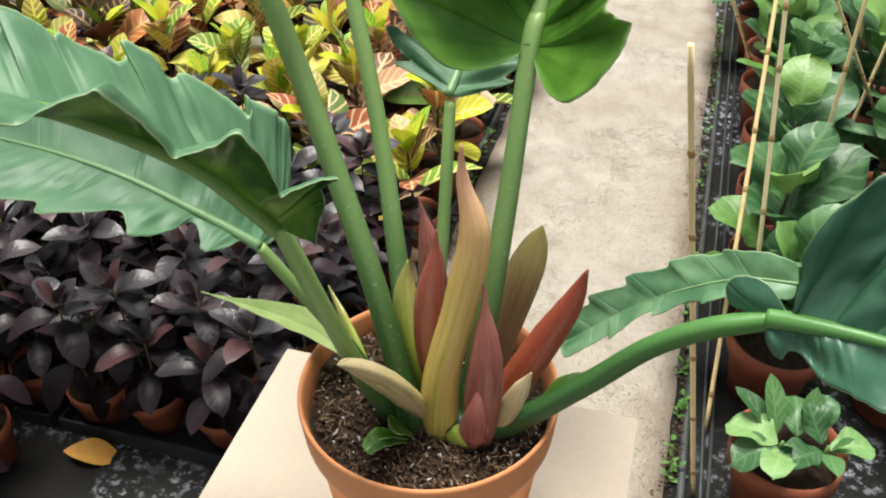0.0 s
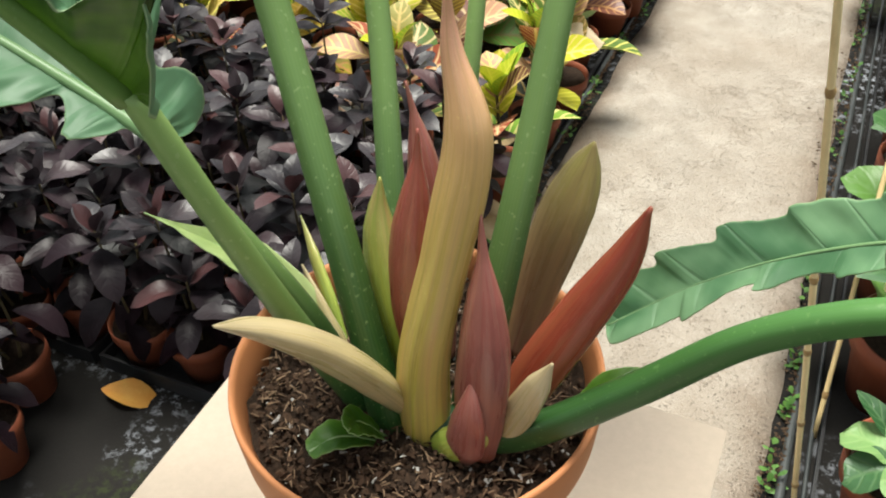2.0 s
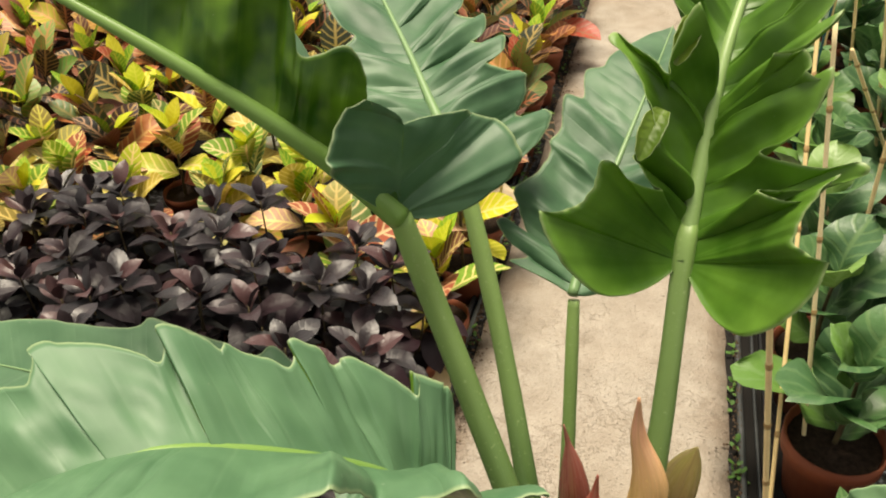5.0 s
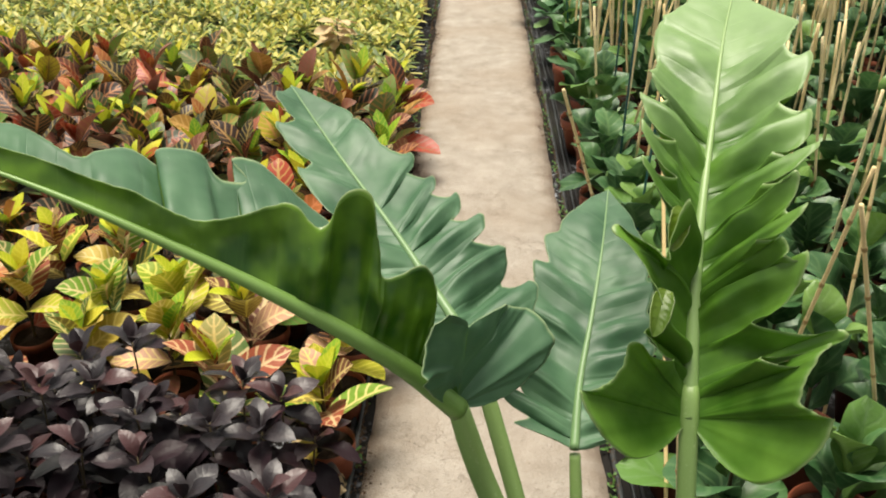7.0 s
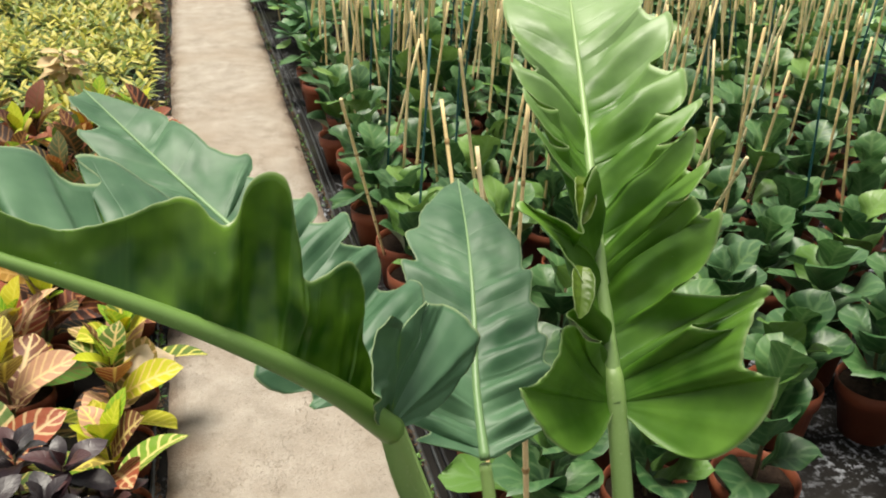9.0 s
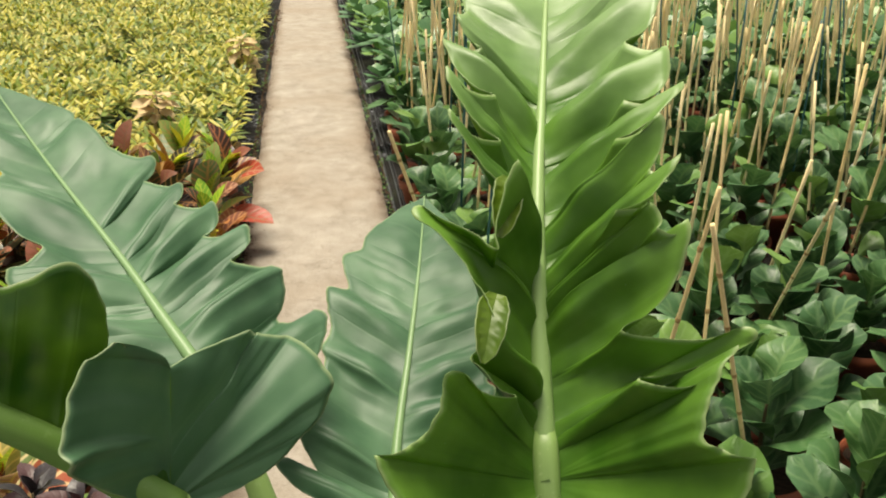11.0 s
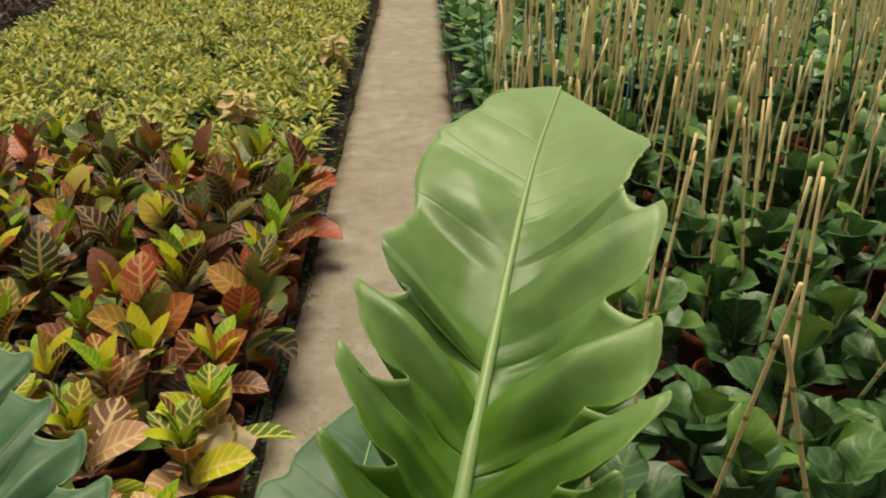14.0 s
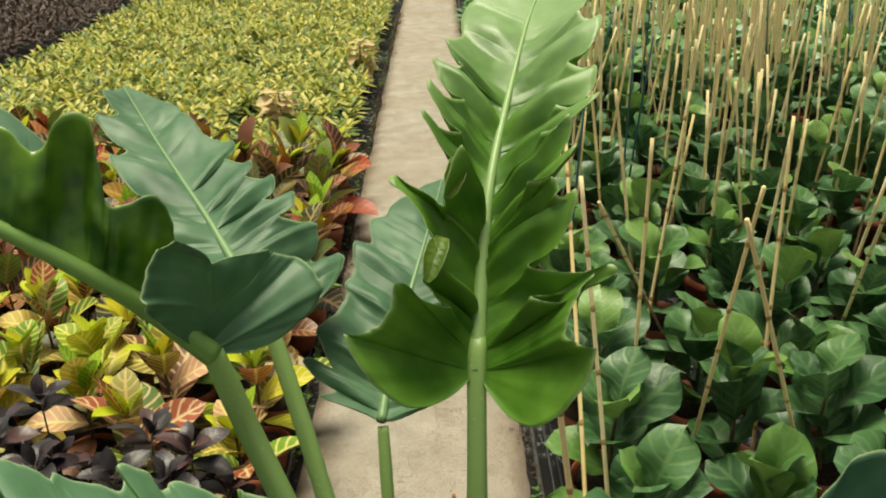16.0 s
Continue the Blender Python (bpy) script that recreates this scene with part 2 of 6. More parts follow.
def sheath_material(name, low, mid, tip, blush):
    m = Mat(name)
    u, v = m.uv()
    base = m.ramp(u, [(0.0, low), (0.45, mid), (0.85, tip), (1.0, tuple(c * 0.8 for c in tip))])
    vec = m.node("ShaderNodeCombineXYZ", X=m.math("MULTIPLY", u, 1.2), Y=m.math("MULTIPLY", v, 8.0))
    lines = m.noise(1.0, 5, 0.6, vec.outputs[0])
    base = m.mix(m.ramp(lines, [(0.42, (0, 0, 0)), (0.68, (0.85, 0.85, 0.85))]), base, blush)
    thin = m.node("ShaderNodeCombineXYZ", X=m.math("MULTIPLY", u, 2.2), Y=m.math("MULTIPLY", v, 30.0))
    streak = m.ramp(m.noise(1.0, 4, 0.6, thin.outputs[0]), [(0.48, (0, 0, 0)), (0.70, (0.6, 0.6, 0.6))])
    base = m.mix(m.math("MULTIPLY", streak, m.math("MULTIPLY_ADD", u, -0.6, 1.0)), base, tuple(c * 0.42 for c in mid))
    spots = m.ramp(m.noise(450, 2, 0.5), [(0.68, (0, 0, 0)), (0.75, (1, 1, 1))])
    base = m.mix(m.math("MULTIPLY", spots, 0.25), base, tuple(min(1, c * 1.8 + 0.05) for c in mid))
    base = m.mix(m.math("MULTIPLY", m.noise(40, 4), 0.3), base, m.mix(0.4, base, (0, 0, 0)))
    h = m.math("ADD", m.math("MULTIPLY", lines, 0.5), m.math("MULTIPLY", m.noise(120, 3), 0.6))
    return m.done(base, m.math("MULTIPLY_ADD", lines, 0.25, 0.16), m.bump(h, 0.3, 0.001), 0.65, translucent=0.10)


M_OCHRE = sheath_material("sheath_ochre", (0.56, 0.56, 0.10), (0.64, 0.46, 0.13), (0.78, 0.40, 0.27), (0.62, 0.36, 0.15))
M_RUSSET = sheath_material("sheath_russet", (0.24, 0.078, 0.050), (0.33, 0.088, 0.064), (0.42, 0.105, 0.082), (0.36, 0.13, 0.085))
M_RED = sheath_material("sheath_red", (0.24, 0.050, 0.030), (0.38, 0.075, 0.040), (0.34, 0.070, 0.042), (0.32, 0.11, 0.05))
M_MAROON = sheath_material("sheath_maroon", (0.25, 0.090, 0.065), (0.31, 0.095, 0.075), (0.46, 0.15, 0.12), (0.42, 0.20, 0.15))
M_CREAM = sheath_material("sheath_cream", (0.40, 0.36, 0.14), (0.56, 0.46, 0.22), (0.62, 0.50, 0.28), (0.64, 0.52, 0.32))
M_LIME = sheath_material("sheath_lime", (0.30, 0.42, 0.06), (0.50, 0.58, 0.12), (0.52, 0.42, 0.16), (0.26, 0.44, 0.05))
M_OLIVE = sheath_material("sheath_olive", (0.26, 0.10, 0.080), (0.38, 0.26, 0.12), (0.60, 0.52, 0.18), (0.44, 0.30, 0.14))


def plain(name, a, b, scale, rough=0.6, bump=0.3, dist=0.002, spec=0.4, fine=None, trans=0.0):
    m = Mat(name)
    n1 = m.noise(scale, 5, 0.6)
    n2 = m.noise(fine or scale * 9, 4, 0.6)
    base = m.mix(m.ramp(n1, [(0.3, (0, 0, 0)), (0.7, (1, 1, 1))]), a, b)
    base = m.mix(m.math("MULTIPLY", n2, 0.4), base, tuple(c * 0.6 for c in a))
    h = m.math("ADD", n1, m.math("MULTIPLY", n2, 0.5))
    return m.done(base, rough, m.bump(h, bump, dist), spec, translucent=trans)


M_TERRA = plain("terracotta_plastic", (0.57, 0.215, 0.080), (0.65, 0.275, 0.112), 6, 0.55, 0.15, 0.001)
M_TERRA_OLD = plain("dusty_terracotta_plastic", (0.20, 0.050, 0.022), (0.30, 0.085, 0.036), 9, 0.62, 0.2, 0.001)
M_BLACK = plain("black_plastic", (0.012, 0.013, 0.014), (0.03, 0.03, 0.032), 12, 0.5, 0.2, 0.001)
M_PIPE = plain("pipe_plastic", (0.03, 0.035, 0.035), (0.07, 0.075, 0.075), 20, 0.4, 0.2, 0.001)
M_SOIL = plain("potting_soil", (0.020, 0.013, 0.009), (0.065, 0.042, 0.028), 90, 0.95, 1.0, 0.006, 0.2, 420)
M_CRUMB = plain("soil_crumb", (0.030, 0.018, 0.011), (0.115, 0.070, 0.044), 60, 0.95, 0.8, 0.002, 0.2)
M_DEBRIS = plain("path_debris", (0.05, 0.032, 0.020), (0.16, 0.105, 0.065), 40, 0.95, 0.8, 0.002, 0.2)
M_FIBRE = plain("coir_fibre", (0.09, 0.055, 0.032), (0.32, 0.22, 0.14), 60, 0.9, 0.3, 0.001, 0.2)
M_FLAKE = plain("pale_flake", (0.30, 0.29, 0.27), (0.5, 0.49, 0.46), 80, 0.9, 0.3, 0.001, 0.2)
M_CARD = plain("cream_card", (0.49, 0.405, 0.315), (0.53, 0.44, 0.345), 3, 0.6, 0.08, 0.0005, 0.35, 160)
M_STEM = plain("woody_stem", (0.06, 0.045, 0.022), (0.14, 0.11, 0.05), 40, 0.8, 0.5, 0.001)
M_STEMGREEN = plain("green_stem", (0.10, 0.19, 0.05), (0.16, 0.27, 0.08), 40, 0.5, 0.2, 0.001)
M_DRY = plain("dry_leaf", (0.52, 0.38, 0.19), (0.72, 0.57, 0.34), 30, 0.8, 0.5, 0.002, 0.2, trans=0.15)
M_YELLOWLEAF = plain("yellow_dead_leaf", (0.55, 0.24, 0.04), (0.62, 0.34, 0.07), 30, 0.6, 0.4, 0.001, 0.3, trans=0.15)
M_PALELEAF = plain("bleached_leaf", (0.62, 0.48, 0.30), (0.74, 0.62, 0.44), 30, 0.7, 0.4, 0.001, 0.3, trans=0.15)
M_TEAL = plain("teal_stake_plastic", (0.010, 0.07, 0.075), (0.02, 0.11, 0.115), 30, 0.4, 0.1, 0.001)
M_WHITE = plain("white_label_plastic", (0.75, 0.75, 0.74), (0.8, 0.8, 0.8), 20, 0.4, 0.05, 0.0005)


def bamboo():
    m = Mat("bamboo")
    info = m.node("ShaderNodeObjectInfo")
    base = m.ramp(info.outputs["Random"], [(0.0, (0.78, 0.59, 0.27)), (0.5, (0.84, 0.67, 0.35)), (1.0, (0.86, 0.73, 0.43))])
    base = m.mix(m.ramp(m.noise(35, 4), [(0.50, (0, 0, 0)), (0.85, (0.45, 0.45, 0.45))]), base, (0.50, 0.34, 0.14))
    return m.done(base, 0.5, m.bump(m.noise(160, 3), 0.3, 0.0006), 0.4)


M_BAMBOO = bamboo()
M_NODE = plain("bamboo_node", (0.30, 0.18, 0.07), (0.50, 0.34, 0.14), 120, 0.55, 0.3, 0.0005)


def concrete():
    m = Mat("path_concrete")
    p = m.place()
    big, mid, fine = m.noise(1.7, 4), m.noise(9, 6, 0.65), m.noise(140, 5, 0.7)
    base = m.mix(m.ramp(mid, [(0.35, (0, 0, 0)), (0.68, (1, 1, 1))]), (0.29, 0.26, 0.22), (0.44, 0.405, 0.355))
    base = m.mix(m.ramp(big, [(0.42, (0, 0, 0)), (0.70, (0.7, 0.7, 0.7))]), base, (0.28, 0.225, 0.17))
    base = m.mix(m.math("MULTIPLY", fine, 0.35), base, (0.33, 0.26, 0.19))
    sep = m.node("ShaderNodeSeparateXYZ")
    m.l.new(p, sep.inputs[0])
    off = m.math("ABSOLUTE", m.math("ADD", sep.outputs[0], 0.068))
    stain = m.math("ADD", off, m.math("MULTIPLY", m.math("SUBTRACT", m.noise(6, 5, 0.65), 0.5), 0.22))
    soil = m.ramp(stain, [(0.225, (0, 0, 0)), (0.33, (0.9, 0.9, 0.9))])
    base = m.mix(soil, base, (0.17, 0.115, 0.075))
    crack = m.node("ShaderNodeTexVoronoi", Scale=1.6)
    crack.feature = "DISTANCE_TO_EDGE"
    wob = m.node("ShaderNodeVectorMath")
    wob.operation = "ADD"
    m.l.new(p, wob.inputs[0])
    m.l.new(m.noise(5, 5, 0.7, which=1), wob.inputs[1])
    m.l.new(wob.outputs[0], crack.inputs["Vector"])
    line = m.ramp(crack.outputs[0], [(0.0, (0.5, 0.5, 0.5)), (0.012, (0, 0, 0))])
    base = m.mix(line, base, (0.22, 0.17, 0.12))
    specks = m.ramp(m.noise(75, 2, 0.5), [(0.70, (0, 0, 0)), (0.74, (1, 1, 1))])
    base = m.mix(m.math("MULTIPLY", specks, 0.6), base, (0.22, 0.16, 0.11))
    h = m.math("ADD", m.math("MULTIPLY", mid, 2.0), m.math("SUBTRACT", fine, m.math("MULTIPLY", line, 1.0)))
    grit = m.noise(420, 3, 0.7)
    pits = m.ramp(m.noise(190, 3, 0.6), [(0.30, (1, 1, 1)), (0.40, (0, 0, 0))])
    base = m.mix(m.math("MULTIPLY", pits, 0.55), base, (0.20, 0.165, 0.13))
    base = m.mix(m.ramp(grit, [(0.55, (0, 0, 0)), (0.7, (0.5, 0.5, 0.5))]), base, (0.60, 0.56, 0.50))
    h = m.math("SUBTRACT", m.math("ADD", h, m.math("MULTIPLY", grit, 0.6)), pits)
    return m.done(base, 0.88, m.bump(h, 0.9, 0.004), 0.25)


M_PATH = concrete()


def mat_fabric():
    m = Mat("ground_cover_fabric")
    p = m.place()
    base = m.mix(m.noise(4, 4), (0.006, 0.006, 0.006), (0.018, 0.016, 0.014))
    dust = m.math("MULTIPLY", m.ramp(m.noise(2.6, 3), [(0.47, (0, 0, 0)), (0.62, (1, 1, 1))]), m.ramp(m.noise(40, 6, 0.72), [(0.52, (0, 0, 0)), (0.60, (1, 1, 1))]))
    base = m.mix(m.math("MULTIPLY", dust, 0.85), base, (0.36, 0.38, 0.42))
    moss = m.math("MULTIPLY", m.ramp(m.noise(2.1, 3, 0.5), [(0.55, (0, 0, 0)), (0.68, (1, 1, 1))]), m.ramp(m.noise(60, 4, 0.7), [(0.45, (0, 0, 0)), (0.6, (1, 1, 1))]))
    base = m.mix(m.math("MULTIPLY", moss, 0.5), base, (0.05, 0.07, 0.02))
    return m.done(base, 0.8, m.bump(m.noise(160, 4, 0.7), 0.6, 0.003), 0.12)


M_MAT = mat_fabric()


def bed_leaf(name, colours, veins, side_veins, vein_amount, rough, trans, island=False, gloss=0.5, blotch=0.4, steps="CONSTANT", sunk=0.7):
    """Leaf of the bed plants: its colour from the ramp by chance, leaf by leaf; uv.x runs along the leaf, uv.y across from -1 to 1."""
    m = Mat(name)
    u, v = m.uv()
    if island:
        chance = m.node("ShaderNodeNewGeometry").outputs["Random Per Island"]
    else:
        chance = m.node("ShaderNodeObjectInfo").outputs["Random"]
    base = m.ramp(chance, [(k / len(colours), c) for k, c in enumerate(colours)], steps)
    vein = m.ramp(m.math("FRACT", m.math("MULTIPLY", chance, 7.3)), [(k / max(1, len(veins) - 1), c) for k, c in enumerate(veins)])
    av = m.math("ABSOLUTE", v)
    mid = m.ramp(av, [(0.05, (1, 1, 1)), (0.14, (0, 0, 0))])
    ph = m.math("SUBTRACT", m.math("MULTIPLY", u, float(side_veins)), m.math("MULTIPLY", av, 1.5))
    ph = m.math("ADD", ph, m.math("MULTIPLY", m.noise(30, 2), 0.5))
    x = m.math("ABSOLUTE", m.math("SUBTRACT", m.math("FRACT", ph), 0.5))
    lines = m.ramp(x, [(0.07, (1, 1, 1)), (0.18, (0, 0, 0))])
    fac = m.math("MAXIMUM", mid, m.math("MULTIPLY", lines, 0.85))
    base = m.mix(m.math("MULTIPLY", m.ramp(m.noise(45, 4), [(0.4, (0, 0, 0)), (0.7, (1, 1, 1))]), blotch), base, m.mix(0.6, base, vein))
    base = m.mix(m.math("MULTIPLY", fac, vein_amount), base, vein)
    base = m.mix(m.math("MULTIPLY", m.noise(200, 3), 0.3), base, m.mix(0.55, base, (0, 0, 0)))
    h = m.math("ADD", m.math("MULTIPLY", fac, -sunk), m.noise(90, 3))
    return m.done(base, m.math("MULTIPLY_ADD", m.noise(40, 2), 0.2, rough - 0.1), m.bump(h, 0.5, 0.0016), gloss, translucent=trans)


M_CROTON_Y = bed_leaf("croton_leaf_yellow", [(0.14, 0.28, 0.02), (0.52, 0.52, 0.03), (0.08, 0.15, 0.025), (0.54, 0.40, 0.06), (0.24, 0.34, 0.02), (0.58, 0.33, 0.21), (0.42, 0.46, 0.03), (0.16, 0.05, 0.03), (0.09, 0.17, 0.03), (0.26, 0.20, 0.05), (0.34, 0.08, 0.04), (0.40, 0.38, 0.14)], [(0.90, 0.76, 0.12), (0.88, 0.66, 0.38), (0.84, 0.78, 0.12), (0.85, 0.52, 0.34)], 7, 0.75, 0.48, 0.16, gloss=0.3, blotch=0.12)
M_CROTON_R = bed_leaf("croton_leaf_red", [(0.030, 0.016, 0.012), (0.10, 0.16, 0.05), (0.38, 0.055, 0.025), (0.045, 0.060, 0.026), (0.12, 0.26, 0.045), (0.14, 0.045, 0.030), (0.34, 0.12, 0.08), (0.026, 0.030, 0.018), (0.045, 0.022, 0.018), (0.22, 0.075, 0.045), (0.40, 0.13, 0.035), (0.09, 0.12, 0.045), (0.020, 0.020, 0.015), (0.20, 0.30, 0.07), (0.44, 0.38, 0.04), (0.026, 0.036, 0.018), (0.09, 0.026, 0.018), (0.36, 0.20, 0.04)], [(0.78, 0.30, 0.14), (0.60, 0.46, 0.14), (0.66, 0.20, 0.10), (0.34, 0.24, 0.08), (0.16, 0.08, 0.04), (0.78, 0.46, 0.26)], 7, 0.66, 0.42, 0.12, gloss=0.4, blotch=0.06)
M_CROTON_TOP = bed_leaf("croton_leaf_new", [(0.16, 0.36, 0.03), (0.50, 0.56, 0.03), (0.26, 0.46, 0.035), (0.60, 0.54, 0.04)], [(0.70, 0.70, 0.06), (0.76, 0.7, 0.12)], 8, 0.5, 0.45, 0.2, gloss=0.3, blotch=0.12)
# purple-black, deepened and dulled for the shade low down; new top leaves redder
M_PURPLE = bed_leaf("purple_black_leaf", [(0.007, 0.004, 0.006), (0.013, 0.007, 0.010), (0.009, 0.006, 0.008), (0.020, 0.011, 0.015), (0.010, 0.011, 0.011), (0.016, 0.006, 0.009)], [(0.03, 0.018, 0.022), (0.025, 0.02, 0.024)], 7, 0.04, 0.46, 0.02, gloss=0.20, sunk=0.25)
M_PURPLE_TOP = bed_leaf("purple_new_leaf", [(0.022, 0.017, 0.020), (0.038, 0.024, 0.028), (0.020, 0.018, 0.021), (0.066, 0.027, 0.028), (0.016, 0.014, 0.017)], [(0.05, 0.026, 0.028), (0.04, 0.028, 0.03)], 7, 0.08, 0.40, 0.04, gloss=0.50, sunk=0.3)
M_FIG = bed_leaf("fig_leaf", [(0.020, 0.068, 0.020), (0.052, 0.136, 0.040), (0.026, 0.084, 0.026), (0.095, 0.205, 0.038), (0.044, 0.118, 0.042)], [(0.15, 0.26, 0.11), (0.19, 0.31, 0.13)], 5, 0.30, 0.42, 0.08, gloss=0.42, blotch=0.15)
M_FIG_TOP = bed_leaf("fig_leaf_new", [(0.065, 0.165, 0.045), (0.150, 0.280, 0.055), (0.075, 0.185, 0.060), (0.050, 0.130, 0.050)], [(0.25, 0.38, 0.15), (0.22, 0.35, 0.13)], 5, 0.34, 0.42, 0.16, blotch=0.2)
M_FIG_PALE = bed_leaf("fig_leaf_pale", [(0.17, 0.33, 0.11), (0.20, 0.36, 0.12)], [(0.36, 0.50, 0.20), (0.34, 0.48, 0.18)], 5, 0.3, 0.48, 0.2, gloss=0.4, blotch=0.3)
# far leaves paler than M_FIG: the haze of distance is put into the colour
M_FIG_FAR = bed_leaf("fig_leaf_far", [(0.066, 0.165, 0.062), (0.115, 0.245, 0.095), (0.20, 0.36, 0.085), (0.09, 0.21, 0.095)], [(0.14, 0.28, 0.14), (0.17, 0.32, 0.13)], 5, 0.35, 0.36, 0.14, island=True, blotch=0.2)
M_VARIEG = bed_leaf("variegated_leaf", [(0.16, 0.24, 0.03), (0.60, 0.54, 0.09), (0.34, 0.37, 0.05), (0.70, 0.62, 0.20), (0.18, 0.26, 0.035), (0.55, 0.50, 0.07), (0.06, 0.12, 0.025)], [(0.45, 0.42, 0.12), (0.2, 0.3, 0.06)], 3, 0.3, 0.45, 0.18, island=True)
M_BROWNBED = bed_leaf("brown_leaf", [(0.05, 0.028, 0.022), (0.10, 0.055, 0.045), (0.07, 0.045, 0.03)], [(0.14, 0.09, 0.07), (0.1, 0.06, 0.05)], 5, 0.3, 0.5, 0.08, island=True)
M_WEED = bed_leaf("weed_leaf", [(0.07, 0.18, 0.03), (0.12, 0.26, 0.05)], [(0.15, 0.3, 0.06), (0.1, 0.25, 0.05)], 3, 0.2, 0.5, 0.2, island=True)
# ---------------------------------------------------------------- setting: ground, path, edging
ground = new("ground", mesh_of("ground", [(-60, -40, 0), (60, -40, 0), (60, 90, 0), (-60, 90, 0)], [(0, 1, 2, 3)], smooth=False))
ground.data.materials.append(M_MAT)
tagged(ground, "black woven ground cover fabric dusted with pale grit", "ground", kind="structure")


def path_slab():
    ys = np.linspace(-2.5, 14.5, 341)
    xs = np.linspace(0, 1, 13)
    verts, faces = [], []
    for y in ys:
        wl_, wr_ = noise.noise(Vector((1.3, y * 3.1, 0))) + 0.5 * noise.noise(Vector((4.3, y * 14, 0))), noise.noise(Vector((7.7, y * 3.4, 0))) + 0.5 * noise.noise(Vector((9.3, y * 15, 0)))
        a, b = -0.368 + 0.012 * wl_, 0.232 + 0.012 * wr_
        for x in xs:
            px = a + (b - a) * x
            drop = 0.010 if x in (0.0, 1.0) else 0.0
            verts.append((px, y, 0.016 - drop + 0.003 * noise.noise(Vector((px * 4, y * 4, 3)))))
    n = len(xs)
    for i in range(len(ys) - 1):
        for k in range(n - 1):
            faces.append((i * n + k, i * n + k + 1, (i + 1) * n + k + 1, (i + 1) * n + k))
    top = len(verts)
    for i in range(len(ys)):
        verts.append((verts[i * n][0] - 0.004, ys[i], -0.03))
        verts.append((verts[i * n + n - 1][0] + 0.004, ys[i], -0.03))
    for i in range(len(ys) - 1):
        faces.append((top + 2 * i, i * n, (i + 1) * n, top + 2 * i + 2))
        faces.append((i * n + n - 1, top + 2 * i + 1, top + 2 * i + 3, (i + 1) * n + n - 1))
    return mesh_of("path", verts, faces)


path = new("path", path_slab())
path.data.materials.append(M_PATH)
tagged(path, "worn pale concrete path with soil-stained edges", "path", kind="structure")


def run_pipe(name, x, z, r, material, label, amp=0.006, y0=-1.0, y1=13.0):
    pts = [(x + amp * noise.noise(Vector((x * 20, y * 1.1, 0))), y, z + 0.3 * amp * noise.noise(Vector((x * 9, y * 1.7, 5)))) for y in np.linspace(y0, y1, 60)]
    ob = new(name, tube(name, pts, [r, r], n=240, sides=8))
    ob.data.materials.append(material)
    return tagged(ob, label, "pipe", kind="structure")


run_pipe("trim_pipe_right", 0.262, 0.012, 0.008, M_PIPE, "thin black irrigation pipe along the path")
run_pipe("trim_pipe_thin", 0.296, 0.008, 0.004, M_PIPE, "narrow black drip line beside the pots", 0.012)
run_pipe("trim_pipe_left", -0.402, 0.016, 0.007, M_PIPE, "thin dark pipe along the bed edge", 0.005, 0.3, 2.9)


def edging(name, x0, x1, h, y0, y1):
    ob = new(name, box_mesh(name, (x0, y0, -0.01), (x1, y1, h), 0.003))
    ob.data.materials.append(M_BLACK)
    return tagged(ob, "low black plastic edging strip beside the path", "edging", kind="structure")


edging("trim_edge_left", -0.424, -0.414, 0.030, 0.45, 2.9)
edging("trim_edge_right", 0.310, 0.316, 0.02, 0.2, 13.0)

# ---------------------------------------------------------------- box with the potted philodendron
BOX_TOP = 0.74
crate = thing("cardboard_box", "plain cream cardboard box standing on the path", "box", at=pose(-0.043, 0.0, 0.016))
part("body", box_mesh("body", (-0.190, -0.212, 0.0), (0.190, 0.212, BOX_TOP - 0.021), 0.003), M_CARD, crate)
part("lid", box_mesh("lid", (-0.193, -0.215, BOX_TOP - 0.0205), (0.193, 0.215, BOX_TOP - 0.016), 0.0012), M_CARD, crate)

POT = (-0.010, 0.018)
RIM = 0.945
SOIL = 0.926
pot = thing("plant_pot", "round terracotta-coloured plastic pot on the cream box", "plant pot", at=pose(POT[0], POT[1], BOX_TOP))
ph = RIM - BOX_TOP
part("body", lathe("body", [(0.0, 0.002), (0.066, 0.002), (0.069, 0.0), (0.071, 0.004), (0.0905, ph - 0.030), (0.0885, ph - 0.030), (0.064, 0.008), (0.0, 0.008)], 72), M_TERRA, pot)
part("rim", lathe("rim", [(0.0895, ph - 0.034), (0.0955, ph - 0.034), (0.0962, ph - 0.030), (0.0985, ph - 0.003), (0.0980, ph), (0.0960, ph), (0.0945, ph - 0.004), (0.0885, ph - 0.032), (0.0895, ph - 0.034)], 72), M_TERRA, pot, "thick rolled pot rim")


